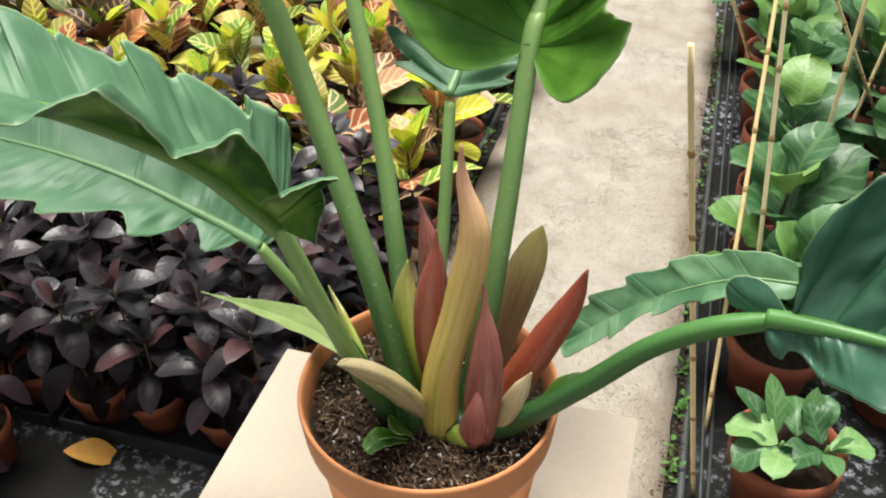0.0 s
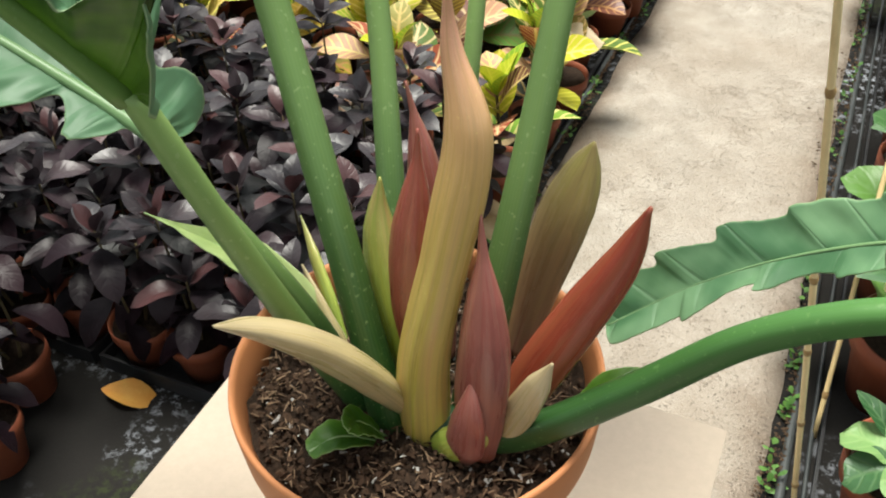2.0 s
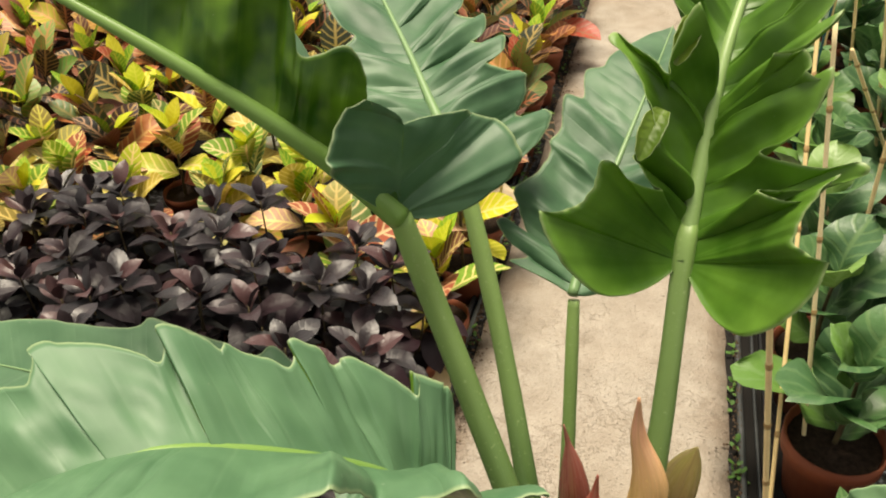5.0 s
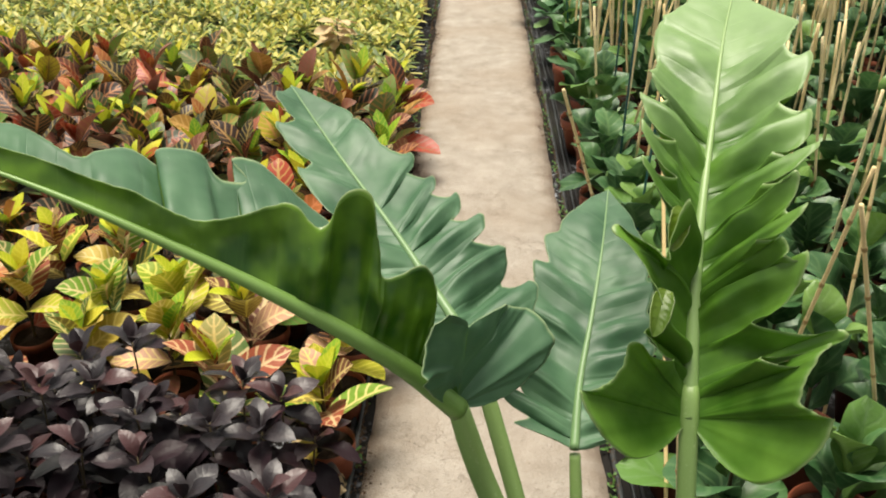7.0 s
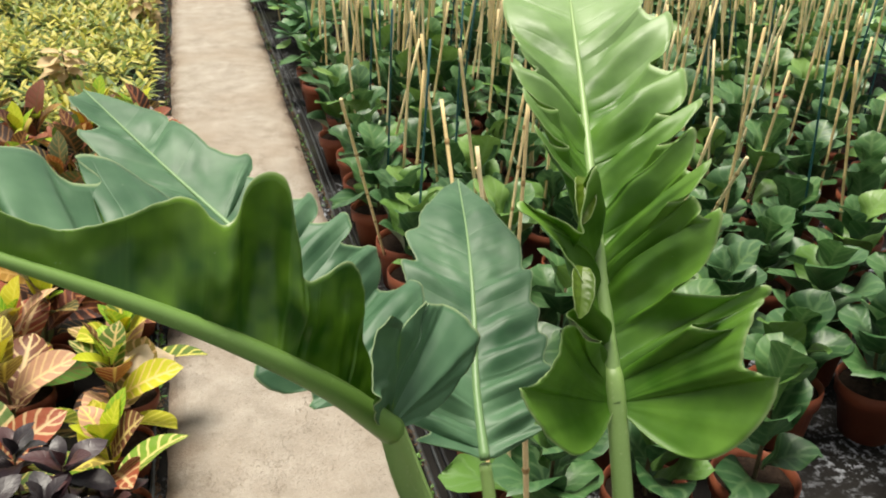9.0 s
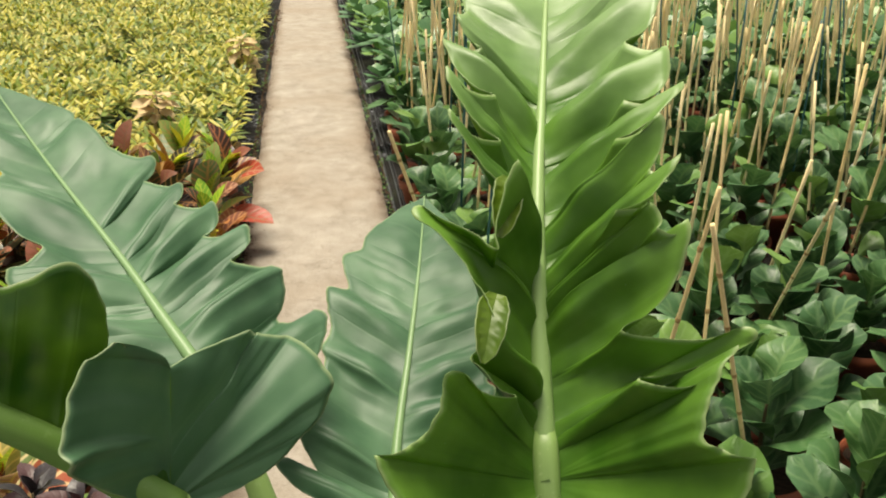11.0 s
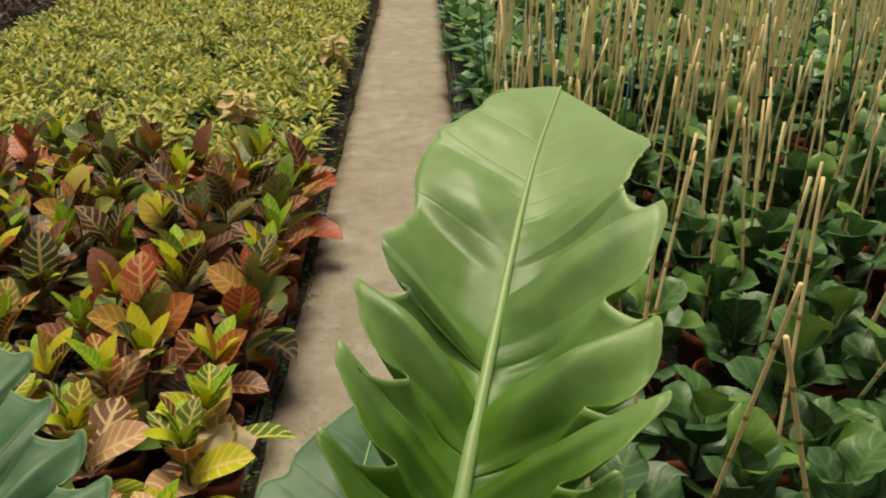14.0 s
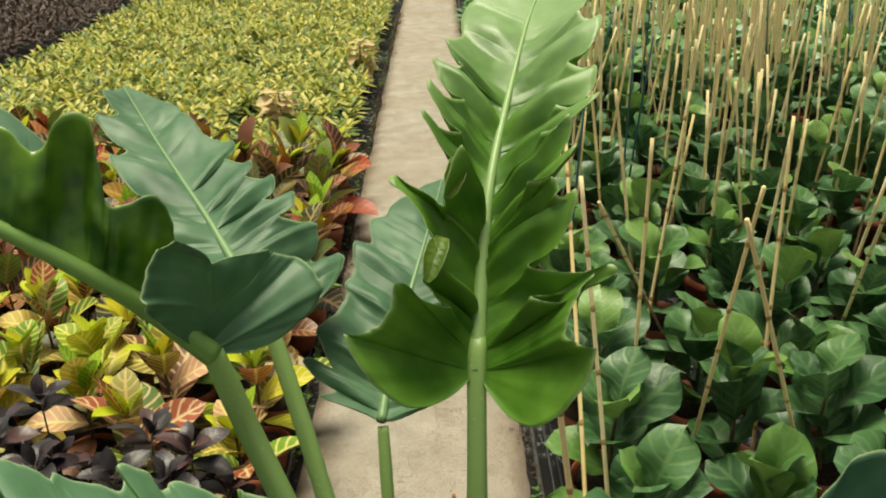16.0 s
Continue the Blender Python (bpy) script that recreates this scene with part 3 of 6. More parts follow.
def soil_disc():
    verts, faces = [(0, 0, 0)], []
    rings, sides = 26, 96
    for i in range(1, rings + 1):
        r = 0.0925 * i / rings
        for k in range(sides):
            a = 2 * math.pi * k / sides
            x, y = r * math.cos(a), r * math.sin(a)
            z = 0.010 * noise.noise(Vector((x * 28, y * 28, 1))) + 0.006 * noise.noise(Vector((x * 95, y * 95, 2))) + 0.003 * noise.noise(Vector((x * 300, y * 300, 2))) - 0.004 * (i / rings) ** 4
            verts.append((x, y, z))
    for k in range(sides):
        faces.append((0, 1 + k, 1 + (k + 1) % sides))
    for i in range(rings - 1):
        for k in range(sides):
            a, b = 1 + i * sides, 1 + (i + 1) * sides
            faces.append((a + k, b + k, b + (k + 1) % sides, a + (k + 1) % sides))
    return mesh_of("potting_soil", verts, faces)


def scatter_chips(name, count, size, long, seed, radius=0.088, lift=0.004):
    """Many crumbs or fibres in one mesh."""
    r_ = random.Random(seed)
    verts, faces = [], []
    for _ in range(count):
        a, d = r_.uniform(0, 6.283), radius * math.sqrt(r_.random())
        s = size * r_.uniform(0.4, 1.4)
        m = pose(d * math.cos(a), d * math.sin(a), 0.006 * noise.noise(Vector((d * math.cos(a) * 28, d * math.sin(a) * 28, 1))) + r_.uniform(0.3, 1) * lift, r_.uniform(-35, 35), r_.uniform(-35, 35), r_.uniform(0, 360))
        b = len(verts)
        bend = r_.uniform(-0.4, 0.4)
        for x, y, z in ((-1, -long * 0.6, 0.2), (1, -long * 0.6, -0.2), (0.9, 0.1, 0.9), (-0.9, -0.1, 0.7), (0.5 + bend, long, 0.1), (-0.3 + bend, long, 0.3), (0, 0, -0.8)):
            verts.append(m @ Vector((x * s * 0.5, y * s * 0.5, z * s * 0.4)))
        faces += [(b, b + 1, b + 2, b + 3), (b + 3, b + 2, b + 4, b + 5), (b, b + 6, b + 1), (b + 1, b + 6, b + 2), (b + 2, b + 6, b + 4), (b + 4, b + 6, b + 5), (b + 5, b + 6, b + 3), (b + 3, b + 6, b)]
    return mesh_of(name, verts, faces, smooth=False)


soil = thing("potting_soil", "dark crumbly peat soil with fibres filling the pot", "soil", at=pose(POT[0], POT[1], SOIL))
part("surface", soil_disc(), M_SOIL, soil)
part("crumb_layer", scatter_chips("crumbs", 2600, 0.0032, 1.0, 3), M_CRUMB, soil)["kind"] = "stuff"
part("fibre_litter", scatter_chips("fibres", 1100, 0.0009, 7.0, 4, lift=0.006), M_FIBRE, soil)["kind"] = "stuff"
part("flake_litter", scatter_chips("flakes", 230, 0.0015, 2.5, 5, lift=0.007), M_FLAKE, soil, "pale dry flakes")["kind"] = "stuff"

# ---------------------------------------------------------------- philodendron
ROOT = np.array((POT[0], POT[1], SOIL))
philo = thing("philodendron", "large-leaved philodendron with lobed glossy leaves growing in the pot", "potted plant", at=pose(*ROOT))


def rel(pts):
    return [tuple(np.array(p) - ROOT) for p in pts]


def by(table, u):
    xs = [t[0] for t in table]
    vals = np.array([t[1] for t in table], float)
    if vals.ndim == 1:
        return float(np.interp(u, xs, vals))
    return np.array([np.interp(u, xs, vals[:, k]) for k in range(vals.shape[1])])


def lobed_blade(name, pts, up, halves, seed, nu=190, nv=14, thick=0.0007):
    """A leaf blade of two halves along a midrib. Each half: dirs (u, way out from the midrib), wid (u, reach), phi (u, degrees by which
    the side veins lean to the tip), curl (u, degrees of roll towards the upper side), cuts (place, depth) of the bays between its lobes,
    pucker (swelling between the side veins), wave (at the edge)."""
    r_ = random.Random(seed)
    c0, t0 = spline(pts, 240)
    us = np.linspace(0, 1, nu) ** 1.35
    c = np.array([[np.interp(u, np.linspace(0, 1, 240), c0[:, k]) for k in range(3)] for u in us])
    t = np.array([unit(np.array([np.interp(u, np.linspace(0, 1, 240), t0[:, k]) for k in range(3)])) for u in us])
    verts, faces, uvs, mats = [], [], [], []
    for h in halves:
        cuts = [(-0.02, 0.0)] + list(h["cuts"]) + [(1.02, 0.0)]
        pucker, wave = h.get("pucker", 0.1), h.get("wave", 0.004)
        peak = [r_.uniform(0.62, 0.80) for _ in cuts]
        swell = [r_.uniform(0.6, 1.4) for _ in cuts]
        ph0 = r_.uniform(0, 6)
        grid = []
        for i, u in enumerate(us):
            d = by(h["dirs"], u)
            d = unit(d - t[i] * (d @ t[i]))
            n_ = np.array(up, float)
            n_ = n_ - t[i] * (n_ @ t[i])
            n_ = unit(n_ - d * (n_ @ d))
            phi, curl = radians(by(h["phi"], u)), radians(by(h.get("curl", [(0, 0), (1, 0)]), u))
            k = max(q for q in range(len(cuts) - 1) if cuts[q][0] <= u + 1e-9)
            x = (u - cuts[k][0]) / (cuts[k + 1][0] - cuts[k][0])
            if x < peak[k]:
                y, dep = 1 - x / peak[k], cuts[k][1]
            else:
                y, dep = (x - peak[k]) / (1 - peak[k]), cuts[k + 1][1]
            reach = by(h["wid"], u) * (1 - dep * y ** h.get("sharp", 3.0)) * (1 + 0.03 * noise.noise(Vector((u * 60, seed, 1))))
            row = []
            p = c[i].copy()
            for j in range(nv + 1):
                v = j / nv
                th = curl * v ** h.get("roll", 2)
                out = d * math.cos(th) + n_ * math.sin(th)
                nn = n_ * math.cos(th) - d * math.sin(th)
                if j:
                    lean = phi + 0.25 * v * v
                    p = p + reach / nv * (out * math.cos(lean) + t[i] * math.sin(lean))
                bulge = pucker * swell[k] * reach * math.sin(math.pi * min(1, v * 0.85)) * math.cos(2 * math.pi * (x - 0.5))
                rip = wave * v * v * (math.sin(2 * math.pi * (k + x) * 0.5 + ph0) + 0.7 * math.sin(u * h.get("ruffle", 40) + ph0)) * (0.4 + by(h["wid"], u) / 0.08)
                small = 0.05 * reach * noise.noise(Vector((u * 20, v * 2.8, seed))) * math.sin(math.pi * min(1, v * 1.1))
                small += 0.020 * reach * math.sin(math.pi * v) * math.cos(6 * math.pi * (k + x) + 3 * noise.noise(Vector((u * 9, v, seed + 5))))
                row.append((p + nn * (bulge + rip + small), nn, k + x, v))
            grid.append(row)
        flip = (np.cross(t[nu // 2], by(h["dirs"], 0.5)) @ np.array(up, float)) > 0
        w = nv + 1
        starts = []
        for layer, sgn in ((0, 1), (1, -1)):
            b = len(verts)
            starts.append(b)
            for row in grid:
                for q, nn, s, v in row:
                    verts.append(q + nn * sgn * thick * (1 - 0.6 * v))
                    uvs.append((s, v))
            for i in range(nu - 1):
                for j in range(nv):
                    f = (b + i * w + j, b + (i + 1) * w + j, b + (i + 1) * w + j + 1, b + i * w + j + 1)
                    faces.append(f if flip == (sgn > 0) else f[::-1])
                    mats.append(layer)
        for i in range(nu - 1):
            f = (starts[0] + i * w + nv, starts[0] + (i + 1) * w + nv, starts[1] + (i + 1) * w + nv, starts[1] + i * w + nv)
            faces.append(f if flip else f[::-1])
            mats.append(0)
    return mesh_of(name, verts, faces, uvs, mats=mats)


def lobe_edge(lobes, length):
    """The outline of half a blade, base to tip. Each lobe: its tip and the bay after it as (place along the midrib, reach, rise over the
    midrib), and how far its lower and its upper edge belly out, in parts of their length."""
    out, at = [(0.0, 0.0, 0.0)], np.zeros(3)
    for tip, bay, low, high in lobes:
        for a, b, belly, steps in ((at, np.array(tip), low, ((0.22, 0), (0.5, 0), (0.78, 0.01), (0.93, 0.035))), (np.array(tip), np.array(bay), high, ((0.1, 0.07), (0.35, 0), (0.7, 0)))):
            ca, cw = (b[0] - a[0]) * length, b[1] - a[1]
            for f, blunt in steps:
                p = a + (b - a) * f
                k = 4 * f * (1 - f) * belly + blunt
                out.append((p[0] - cw * k / length, p[1] + ca * k, p[2]))
            out.append(tuple(b))
        at = np.array(bay)
    return out


def outlined_blade(name, pts, up, halves, seed, nv=16, thick=0.0007):
    """A leaf blade whose halves have a drawn outline, base to tip: either dirs (u, way out from the midrib) with edge (place along the
    midrib, reach), or side (1 or -1) with lobes as lobe_edge takes them and bow (how the blade rises to its edge). Besides: pucker
    (swelling between the lobes), wave and roll (at the edge), comb and crease (at the side veins), relief (u, depth of the dents)."""
    r_ = random.Random(seed)
    c0, t0 = spline(pts, 240)
    length = float(np.linalg.norm(np.diff(c0, axis=0), axis=1).sum())
    grid0 = np.linspace(0, 1, 240)

    def on(u):
        c = np.array([np.interp(u, grid0, c0[:, k]) for k in range(3)])
        return c, unit(np.array([np.interp(u, grid0, t0[:, k]) for k in range(3)]))

    verts, faces, uvs, mats = [], [], [], []
    for h in halves:
        lobed = "lobes" in h
        flat = [(a * length, w, z) for a, w, z in lobe_edge(h["lobes"], length)] if lobed else [(a * length, w, 0.0) for a, w in h["edge"]]
        e, _ = spline(flat, (5 if lobed else 9) * (len(flat) - 1) + 1)
        nu = len(e)
        a_, w_ = e[:, 0] / length, np.maximum(e[:, 1], 0.0)
        # small nicks along the edge
        run = np.concatenate([[0], np.cumsum(np.linalg.norm(np.diff(e, axis=0), axis=1))])
        w_ = np.maximum(0, w_ + np.minimum(1, w_ / 0.02) * np.array([0.0016 * noise.noise(Vector((q * 70, 0.0, seed * 3.1))) + 0.0009 * noise.noise(Vector((q * 190, 5.0, seed))) for q in run]))
        us = np.maximum.accumulate(np.clip(a_ - 0.50 * (np.hypot(w_, e[:, 2]) if lobed else w_) / length, 0, 1))
        us = np.clip(0.97 * us + 0.03 * np.linspace(0, 1, nu), 0, 1)
        us[-1] = 1.0
        # lobes run from one bay of the edge to the next
        bays = [0] + [i for i in range(3, nu - 3) if w_[i] == w_[max(0, i - 4):i + 5].min()] + [nu - 1]
        bays = sorted(set(bays))
        phase = np.interp(np.arange(nu), bays, np.arange(len(bays)))
        # side veins: one to a lobe, more where the lobes are far apart
        count = [max(1, round(abs(us[bays[q + 1]] - us[bays[q]]) * length / 0.021)) for q in range(len(bays) - 1)]
        veins = np.interp(np.arange(nu), bays, np.concatenate([[0], np.cumsum(count)]))
        swell = [r_.uniform(0.5, 1.4) for _ in bays]
        ph0 = r_.uniform(0, 6)
        pucker, wave = h.get("pucker", 0.06), h.get("wave", 0.003)
        grid = []
        for i in range(nu):
            c, t = on(us[i])
            q = min(max(a_[i], 0.0), 1.0)
            ce, te = on(q)
            n_ = np.array(h.get("up", up), float)
            d = np.cross(te, n_) * h["side"] if lobed else by(h["dirs"], q)
            d = unit(d - te * (d @ te))
            n_ = unit(n_ - te * (n_ @ te) - d * (n_ @ d))
            tip = ce + te * (a_[i] - q) * length + d * w_[i] + n_ * e[i, 2]
            reach = math.hypot(w_[i], e[i, 2])
            face = unit(n_ * w_[i] - d * e[i, 2] + n_ * 0.002)  # the blade's own upper side
            k = int(phase[i])
            x = phase[i] - k
            size = min(1.0, abs(us[bays[min(k + 1, len(bays) - 1)]] - us[bays[k]]) * length / 0.03)
            row = []
            for j in range(nv + 1):
                v = j / nv
                bulge = -pucker * swell[k] * size * reach * math.sin(math.pi * min(1, v * 0.9)) * math.cos(2 * math.pi * x)
                rip = wave * v * v * math.sin(2 * math.pi * phase[i] * 0.5 + ph0) * (0.3 + reach / 0.08)
                x0, y0 = us[i] * length, v * reach
                hold = math.sin(math.pi * min(1, v * 1.05)) * min(1.0, reach / 0.03)
                dent = hold * (0.0046 * noise.noise(Vector((x0 * 26, y0 * 22, seed))) + 0.0022 * noise.noise(Vector((x0 * 70, y0 * 55, seed + 2))))
                soft = min(reach, 0.06)
                deep = by(h["relief"], us[i]) if "relief" in h else 1.0
                dent *= deep
                soft *= deep * min(1.0, deep)
                bulge *= min(1.0, deep)
                side = abs(veins[i] % 1.0 - 0.5)
                dent += soft * (h.get("comb", 0.028) * math.sin(math.pi * min(1, v * 1.1)) * (0.6 + 0.8 * noise.noise(Vector((veins[i] * 0.8, v * 2, seed + 9)))) * math.sin(math.pi * min(1.0, 2.2 * side)) - h.get("crease", 0.010) * (1 - v) * math.exp(-(side / 0.14) ** 2))
                roll = h.get("roll", 0.0) * max(0.0, v - 0.8) ** 2 * 25  # the margin rolls over to the lower side
                lift = e[i, 2] * (v ** h.get("bow", 1.0) - v)
                row.append((c + (tip - c) * v + face * (bulge + rip + dent - roll * reach) + n_ * lift, face, float(veins[i]), v))
            grid.append(row)
        flip = h["side"] < 0 if lobed else (np.cross(on(0.5)[1], by(h["dirs"], 0.5)) @ np.array(h.get("up", up), float)) > 0
        w = nv + 1
        starts = []
        for layer, sgn in ((0, 1), (1, -1)):
            b = len(verts)
            starts.append(b)
            for row in grid:
                for q, nn, s, v in row:
                    verts.append(q + nn * sgn * thick * (1 - 0.6 * v))
                    uvs.append((s, v))
            for i in range(nu - 1):
                for j in range(nv):
                    f = (b + i * w + j, b + (i + 1) * w + j, b + (i + 1) * w + j + 1, b + i * w + j + 1)
                    faces.append(f if flip == (sgn > 0) else f[::-1])
                    mats.append(layer)
        for i in range(nu - 1):
            f = (starts[0] + i * w + nv, starts[0] + (i + 1) * w + nv, starts[1] + (i + 1) * w + nv, starts[1] + i * w + nv)
            faces.append(f if flip else f[::-1])
            mats.append(0)
    return mesh_of(name, verts, faces, uvs, mats=mats)


def philo_leaf(pts, up, halves, seed, upper, under, rib, rib_r, label, rib_shift=0.0, nu=190):
    pts = rel(pts)
    mesh = outlined_blade("leaf", pts, up, halves, seed) if "edge" in halves[0] or "lobes" in halves[0] else lobed_blade("leaf", pts, up, halves, seed, nu)
    blade = part("leaf", mesh, None, philo, label)
    blade.data.materials.append(upper)
    blade.data.materials.append(under)
    c, t = spline(pts, 40)
    upv = np.array(up, float)
    line = [tuple(c[k] + unit(upv - t[k] * (upv @ t[k])) * rib_shift) for k in range(0, 40, 3)]
    part("midrib", tube("midrib", line, [rib_r, rib_r * 0.8, rib_r * 0.6, rib_r * 0.4, rib_r * 0.2, 0.0006], n=60, sides=10), rib, blade, "pale raised midrib")
    return blade


def petiole(pts, r0, r1, label="", skin=None):
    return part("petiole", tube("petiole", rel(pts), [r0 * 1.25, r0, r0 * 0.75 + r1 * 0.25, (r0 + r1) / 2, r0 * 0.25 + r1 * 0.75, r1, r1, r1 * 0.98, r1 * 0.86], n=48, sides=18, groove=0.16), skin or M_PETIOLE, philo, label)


# upright fresh green leaf
R_PTS = [(0.035, 0.119, 1.177), (0.040, 0.162, 1.226), (0.049, 0.215, 1.280), (0.068, 0.291, 1.327), (0.091, 0.380, 1.371), (0.115, 0.457, 1.396)]
R_RELIEF = [(0, 0.03), (0.03, 0.12), (0.12, 1.0), (0.18, 1.3), (0.45, 1.3), (0.68, 0.6), (0.8, 0.3), (1, 0.2)]
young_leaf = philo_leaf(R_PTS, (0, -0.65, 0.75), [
    dict(side=1, bow=1.5, pucker=0.15, wave=0.003, comb=0.04, relief=R_RELIEF, lobes=[
        ((0.008, 0.0705, 0.079), (0.038, 0.055, 0.0695), 0.58, -0.05),
        ((0.155, 0.0667, 0.080), (0.126, 0.0270, 0.058), -0.06, -0.30),
        ((0.184, 0.0865, 0.060), (0.197, 0.0300, 0.0416), 0.08, -0.08),
        ((0.322, 0.0584, 0.0636), (0.314, 0.0390, 0.0641), 0.15, -0.20),
        ((0.339, 0.0445, 0.061), (0.335, 0.0267, 0.057), 0.10, -0.05),
        ((0.393, 0.0568, 0.0651), (0.394, 0.0420, 0.053), 0.14, -0.24),
        ((0.444, 0.0502, 0.0613), (0.441, 0.0325, 0.042), 0.11, -0.20),
        ((0.527, 0.0682, 0.0473), (0.512, 0.034, 0.040), 0.08, -0.14),
        ((0.598, 0.064, 0.0383), (0.619, 0.0408, 0.034), 0.22, -0.15),
        ((0.715, 0.0595, 0.0423), (0.736, 0.0385, 0.0392), 0.20, -0.25),
        ((0.790, 0.0495, 0.032), (1.0, 0.0, 0.0), 0.05, 0.06)]),
    dict(side=-1, bow=1.5, pucker=0.20, wave=0.004, comb=0.05, relief=R_RELIEF, lobes=[
        ((0.020, 0.0800, 0.0710), (0.054, 0.0595, 0.0607), 0.44, -0.10),
        ((0.126, 0.055, 0.068), (0.112, 0.0200, 0.036), -0.10, -0.14),
        ((0.165, 0.0360, 0.038), (0.215, 0.0280, 0.046), 0.10, -0.05),
        ((0.335, 0.0683, 0.0427), (0.293, 0.0240, 0.0500), -0.10, 0.10),
        ((0.377, 0.0279, 0.0566), (0.375, 0.018, 0.034), 0.06, -0.10),
        ((0.444, 0.0526, 0.0483), (0.440, 0.024, 0.032), 0.08, -0.16),
        ((0.519, 0.0605, 0.032), (0.516, 0.029, 0.025), 0.10, -0.18),
        ((0.598, 0.061, 0.0245), (0.606, 0.0380, 0.0213), 0.13, -0.16),
        ((0.640, 0.0575, 0.020), (0.720, 0.050, -0.002), 0.14, -0.03),
        ((0.833, 0.0524, -0.002), (0.900, 0.039, -0.004), 0.10, 0.0),
        ((0.955, 0.028, -0.004), (1.0, 0.0, 0.0), 0.04, 0.08)]),
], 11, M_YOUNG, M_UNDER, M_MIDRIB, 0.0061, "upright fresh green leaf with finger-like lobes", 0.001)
petiole([(0.020, 0.016, 0.917), (0.028, 0.038, 1.000), (0.033, 0.071, 1.081), (0.035, 0.118, 1.177), (0.0368, 0.136, 1.197)], 0.0096, 0.0067, "thick upright green petiole")

# two of its lobes curl in and show a yellowish underside
for k_, pts_ in enumerate([[(0.029, 0.189, 1.306), (0.026, 0.182, 1.304), (0.022, 0.172, 1.297), (0.018, 0.162, 1.287)], [(0.014, 0.146, 1.265), (0.011, 0.139, 1.262), (0.007, 0.129, 1.255), (0.003, 0.120, 1.245)]]):
    both = dict(wid=[(0, 0.005), (0.3, 0.0092), (0.6, 0.0096), (0.85, 0.0062), (1, 0.0012)], phi=[(0, 10), (1, 25)], curl=[(0, 25), (1, 45)], cuts=[(0.5, 0.015)], pucker=0.008, wave=0.0003)
    lobe = lobed_blade("curled_lobe", rel(pts_), (0.1, -0.8, 0.4), [dict(both, dirs=[(0, (-0.9, -0.3, 0.2)), (1, (-0.9, -0.3, 0.2))]), dict(both, dirs=[(0, (0.9, -0.1, 0.2)), (1, (0.9, -0.1, 0.2))])], 60 + k_, 50, 8)
    flap = part("curled_lobe", lobe, None, young_leaf, "yellowish lobe curled inwards")
    flap.data.materials.append(M_LOBE)
    flap.data.materials.append(M_LOBE)

# smaller leaf between the two large ones
M_PTS = [(-0.035, 0.166, 1.107), (-0.028, 0.215, 1.134), (-0.014, 0.273, 1.164), (0.001, 0.345, 1.190), (0.015, 0.428, 1.210)]
philo_leaf(M_PTS, (0, -0.45, 0.9), [
    dict(dirs=[(0, (1, -0.05, 0.15)), (1, (1, 0, 0.1))], edge=[(0, 0), (0.010, 0.012), (0.050, 0.031), (0.090, 0.047), (0.105, 0.040), (0.180, 0.052), (0.240, 0.050), (0.310, 0.057), (0.345, 0.052), (0.410, 0.056), (0.440, 0.050), (0.500, 0.052), (0.535, 0.046), (0.620, 0.049), (0.650, 0.043), (0.740, 0.043), (0.802, 0.034), (0.890, 0.022), (0.955, 0.009), (1, 0)], pucker=0.09, wave=0.002, comb=0.015),
    dict(dirs=[(0, (-1, -0.05, 0.2)), (1, (-1, 0, 0.1))], edge=[(0, 0), (0.009, 0.009), (0.036, 0.0275), (0.052, 0.050), (0.090, 0.039), (0.127, 0.055), (0.174, 0.067), (0.195, 0.062), (0.170, 0.045), (0.229, 0.055), (0.281, 0.064), (0.347, 0.0545), (0.437, 0.050), (0.475, 0.055), (0.526, 0.0505), (0.625, 0.059), (0.656, 0.046), (0.750, 0.053), (0.783, 0.041), (0.844, 0.038), (0.940, 0.019), (0.980, 0.007), (1, 0)], pucker=0.09, wave=0.002, comb=0.015),
], 12, M_UPPER, M_UNDER, M_RIBDULL, 0.0040, "smaller blue-green leaf with shallow lobes", 0.001)
petiole([(-0.022, 0.060, 0.920), (-0.028, 0.120, 1.0), (-0.034, 0.167, 1.102)], 0.0062, 0.0050, "slender petiole")

# blue-green leaf leaning to the back
B_PTS = [(-0.112, 0.172, 1.184), (-0.129, 0.198, 1.201), (-0.155, 0.239, 1.218), (-0.181, 0.282, 1.234), (-0.243, 0.382, 1.265), (-0.300, 0.480, 1.294)]
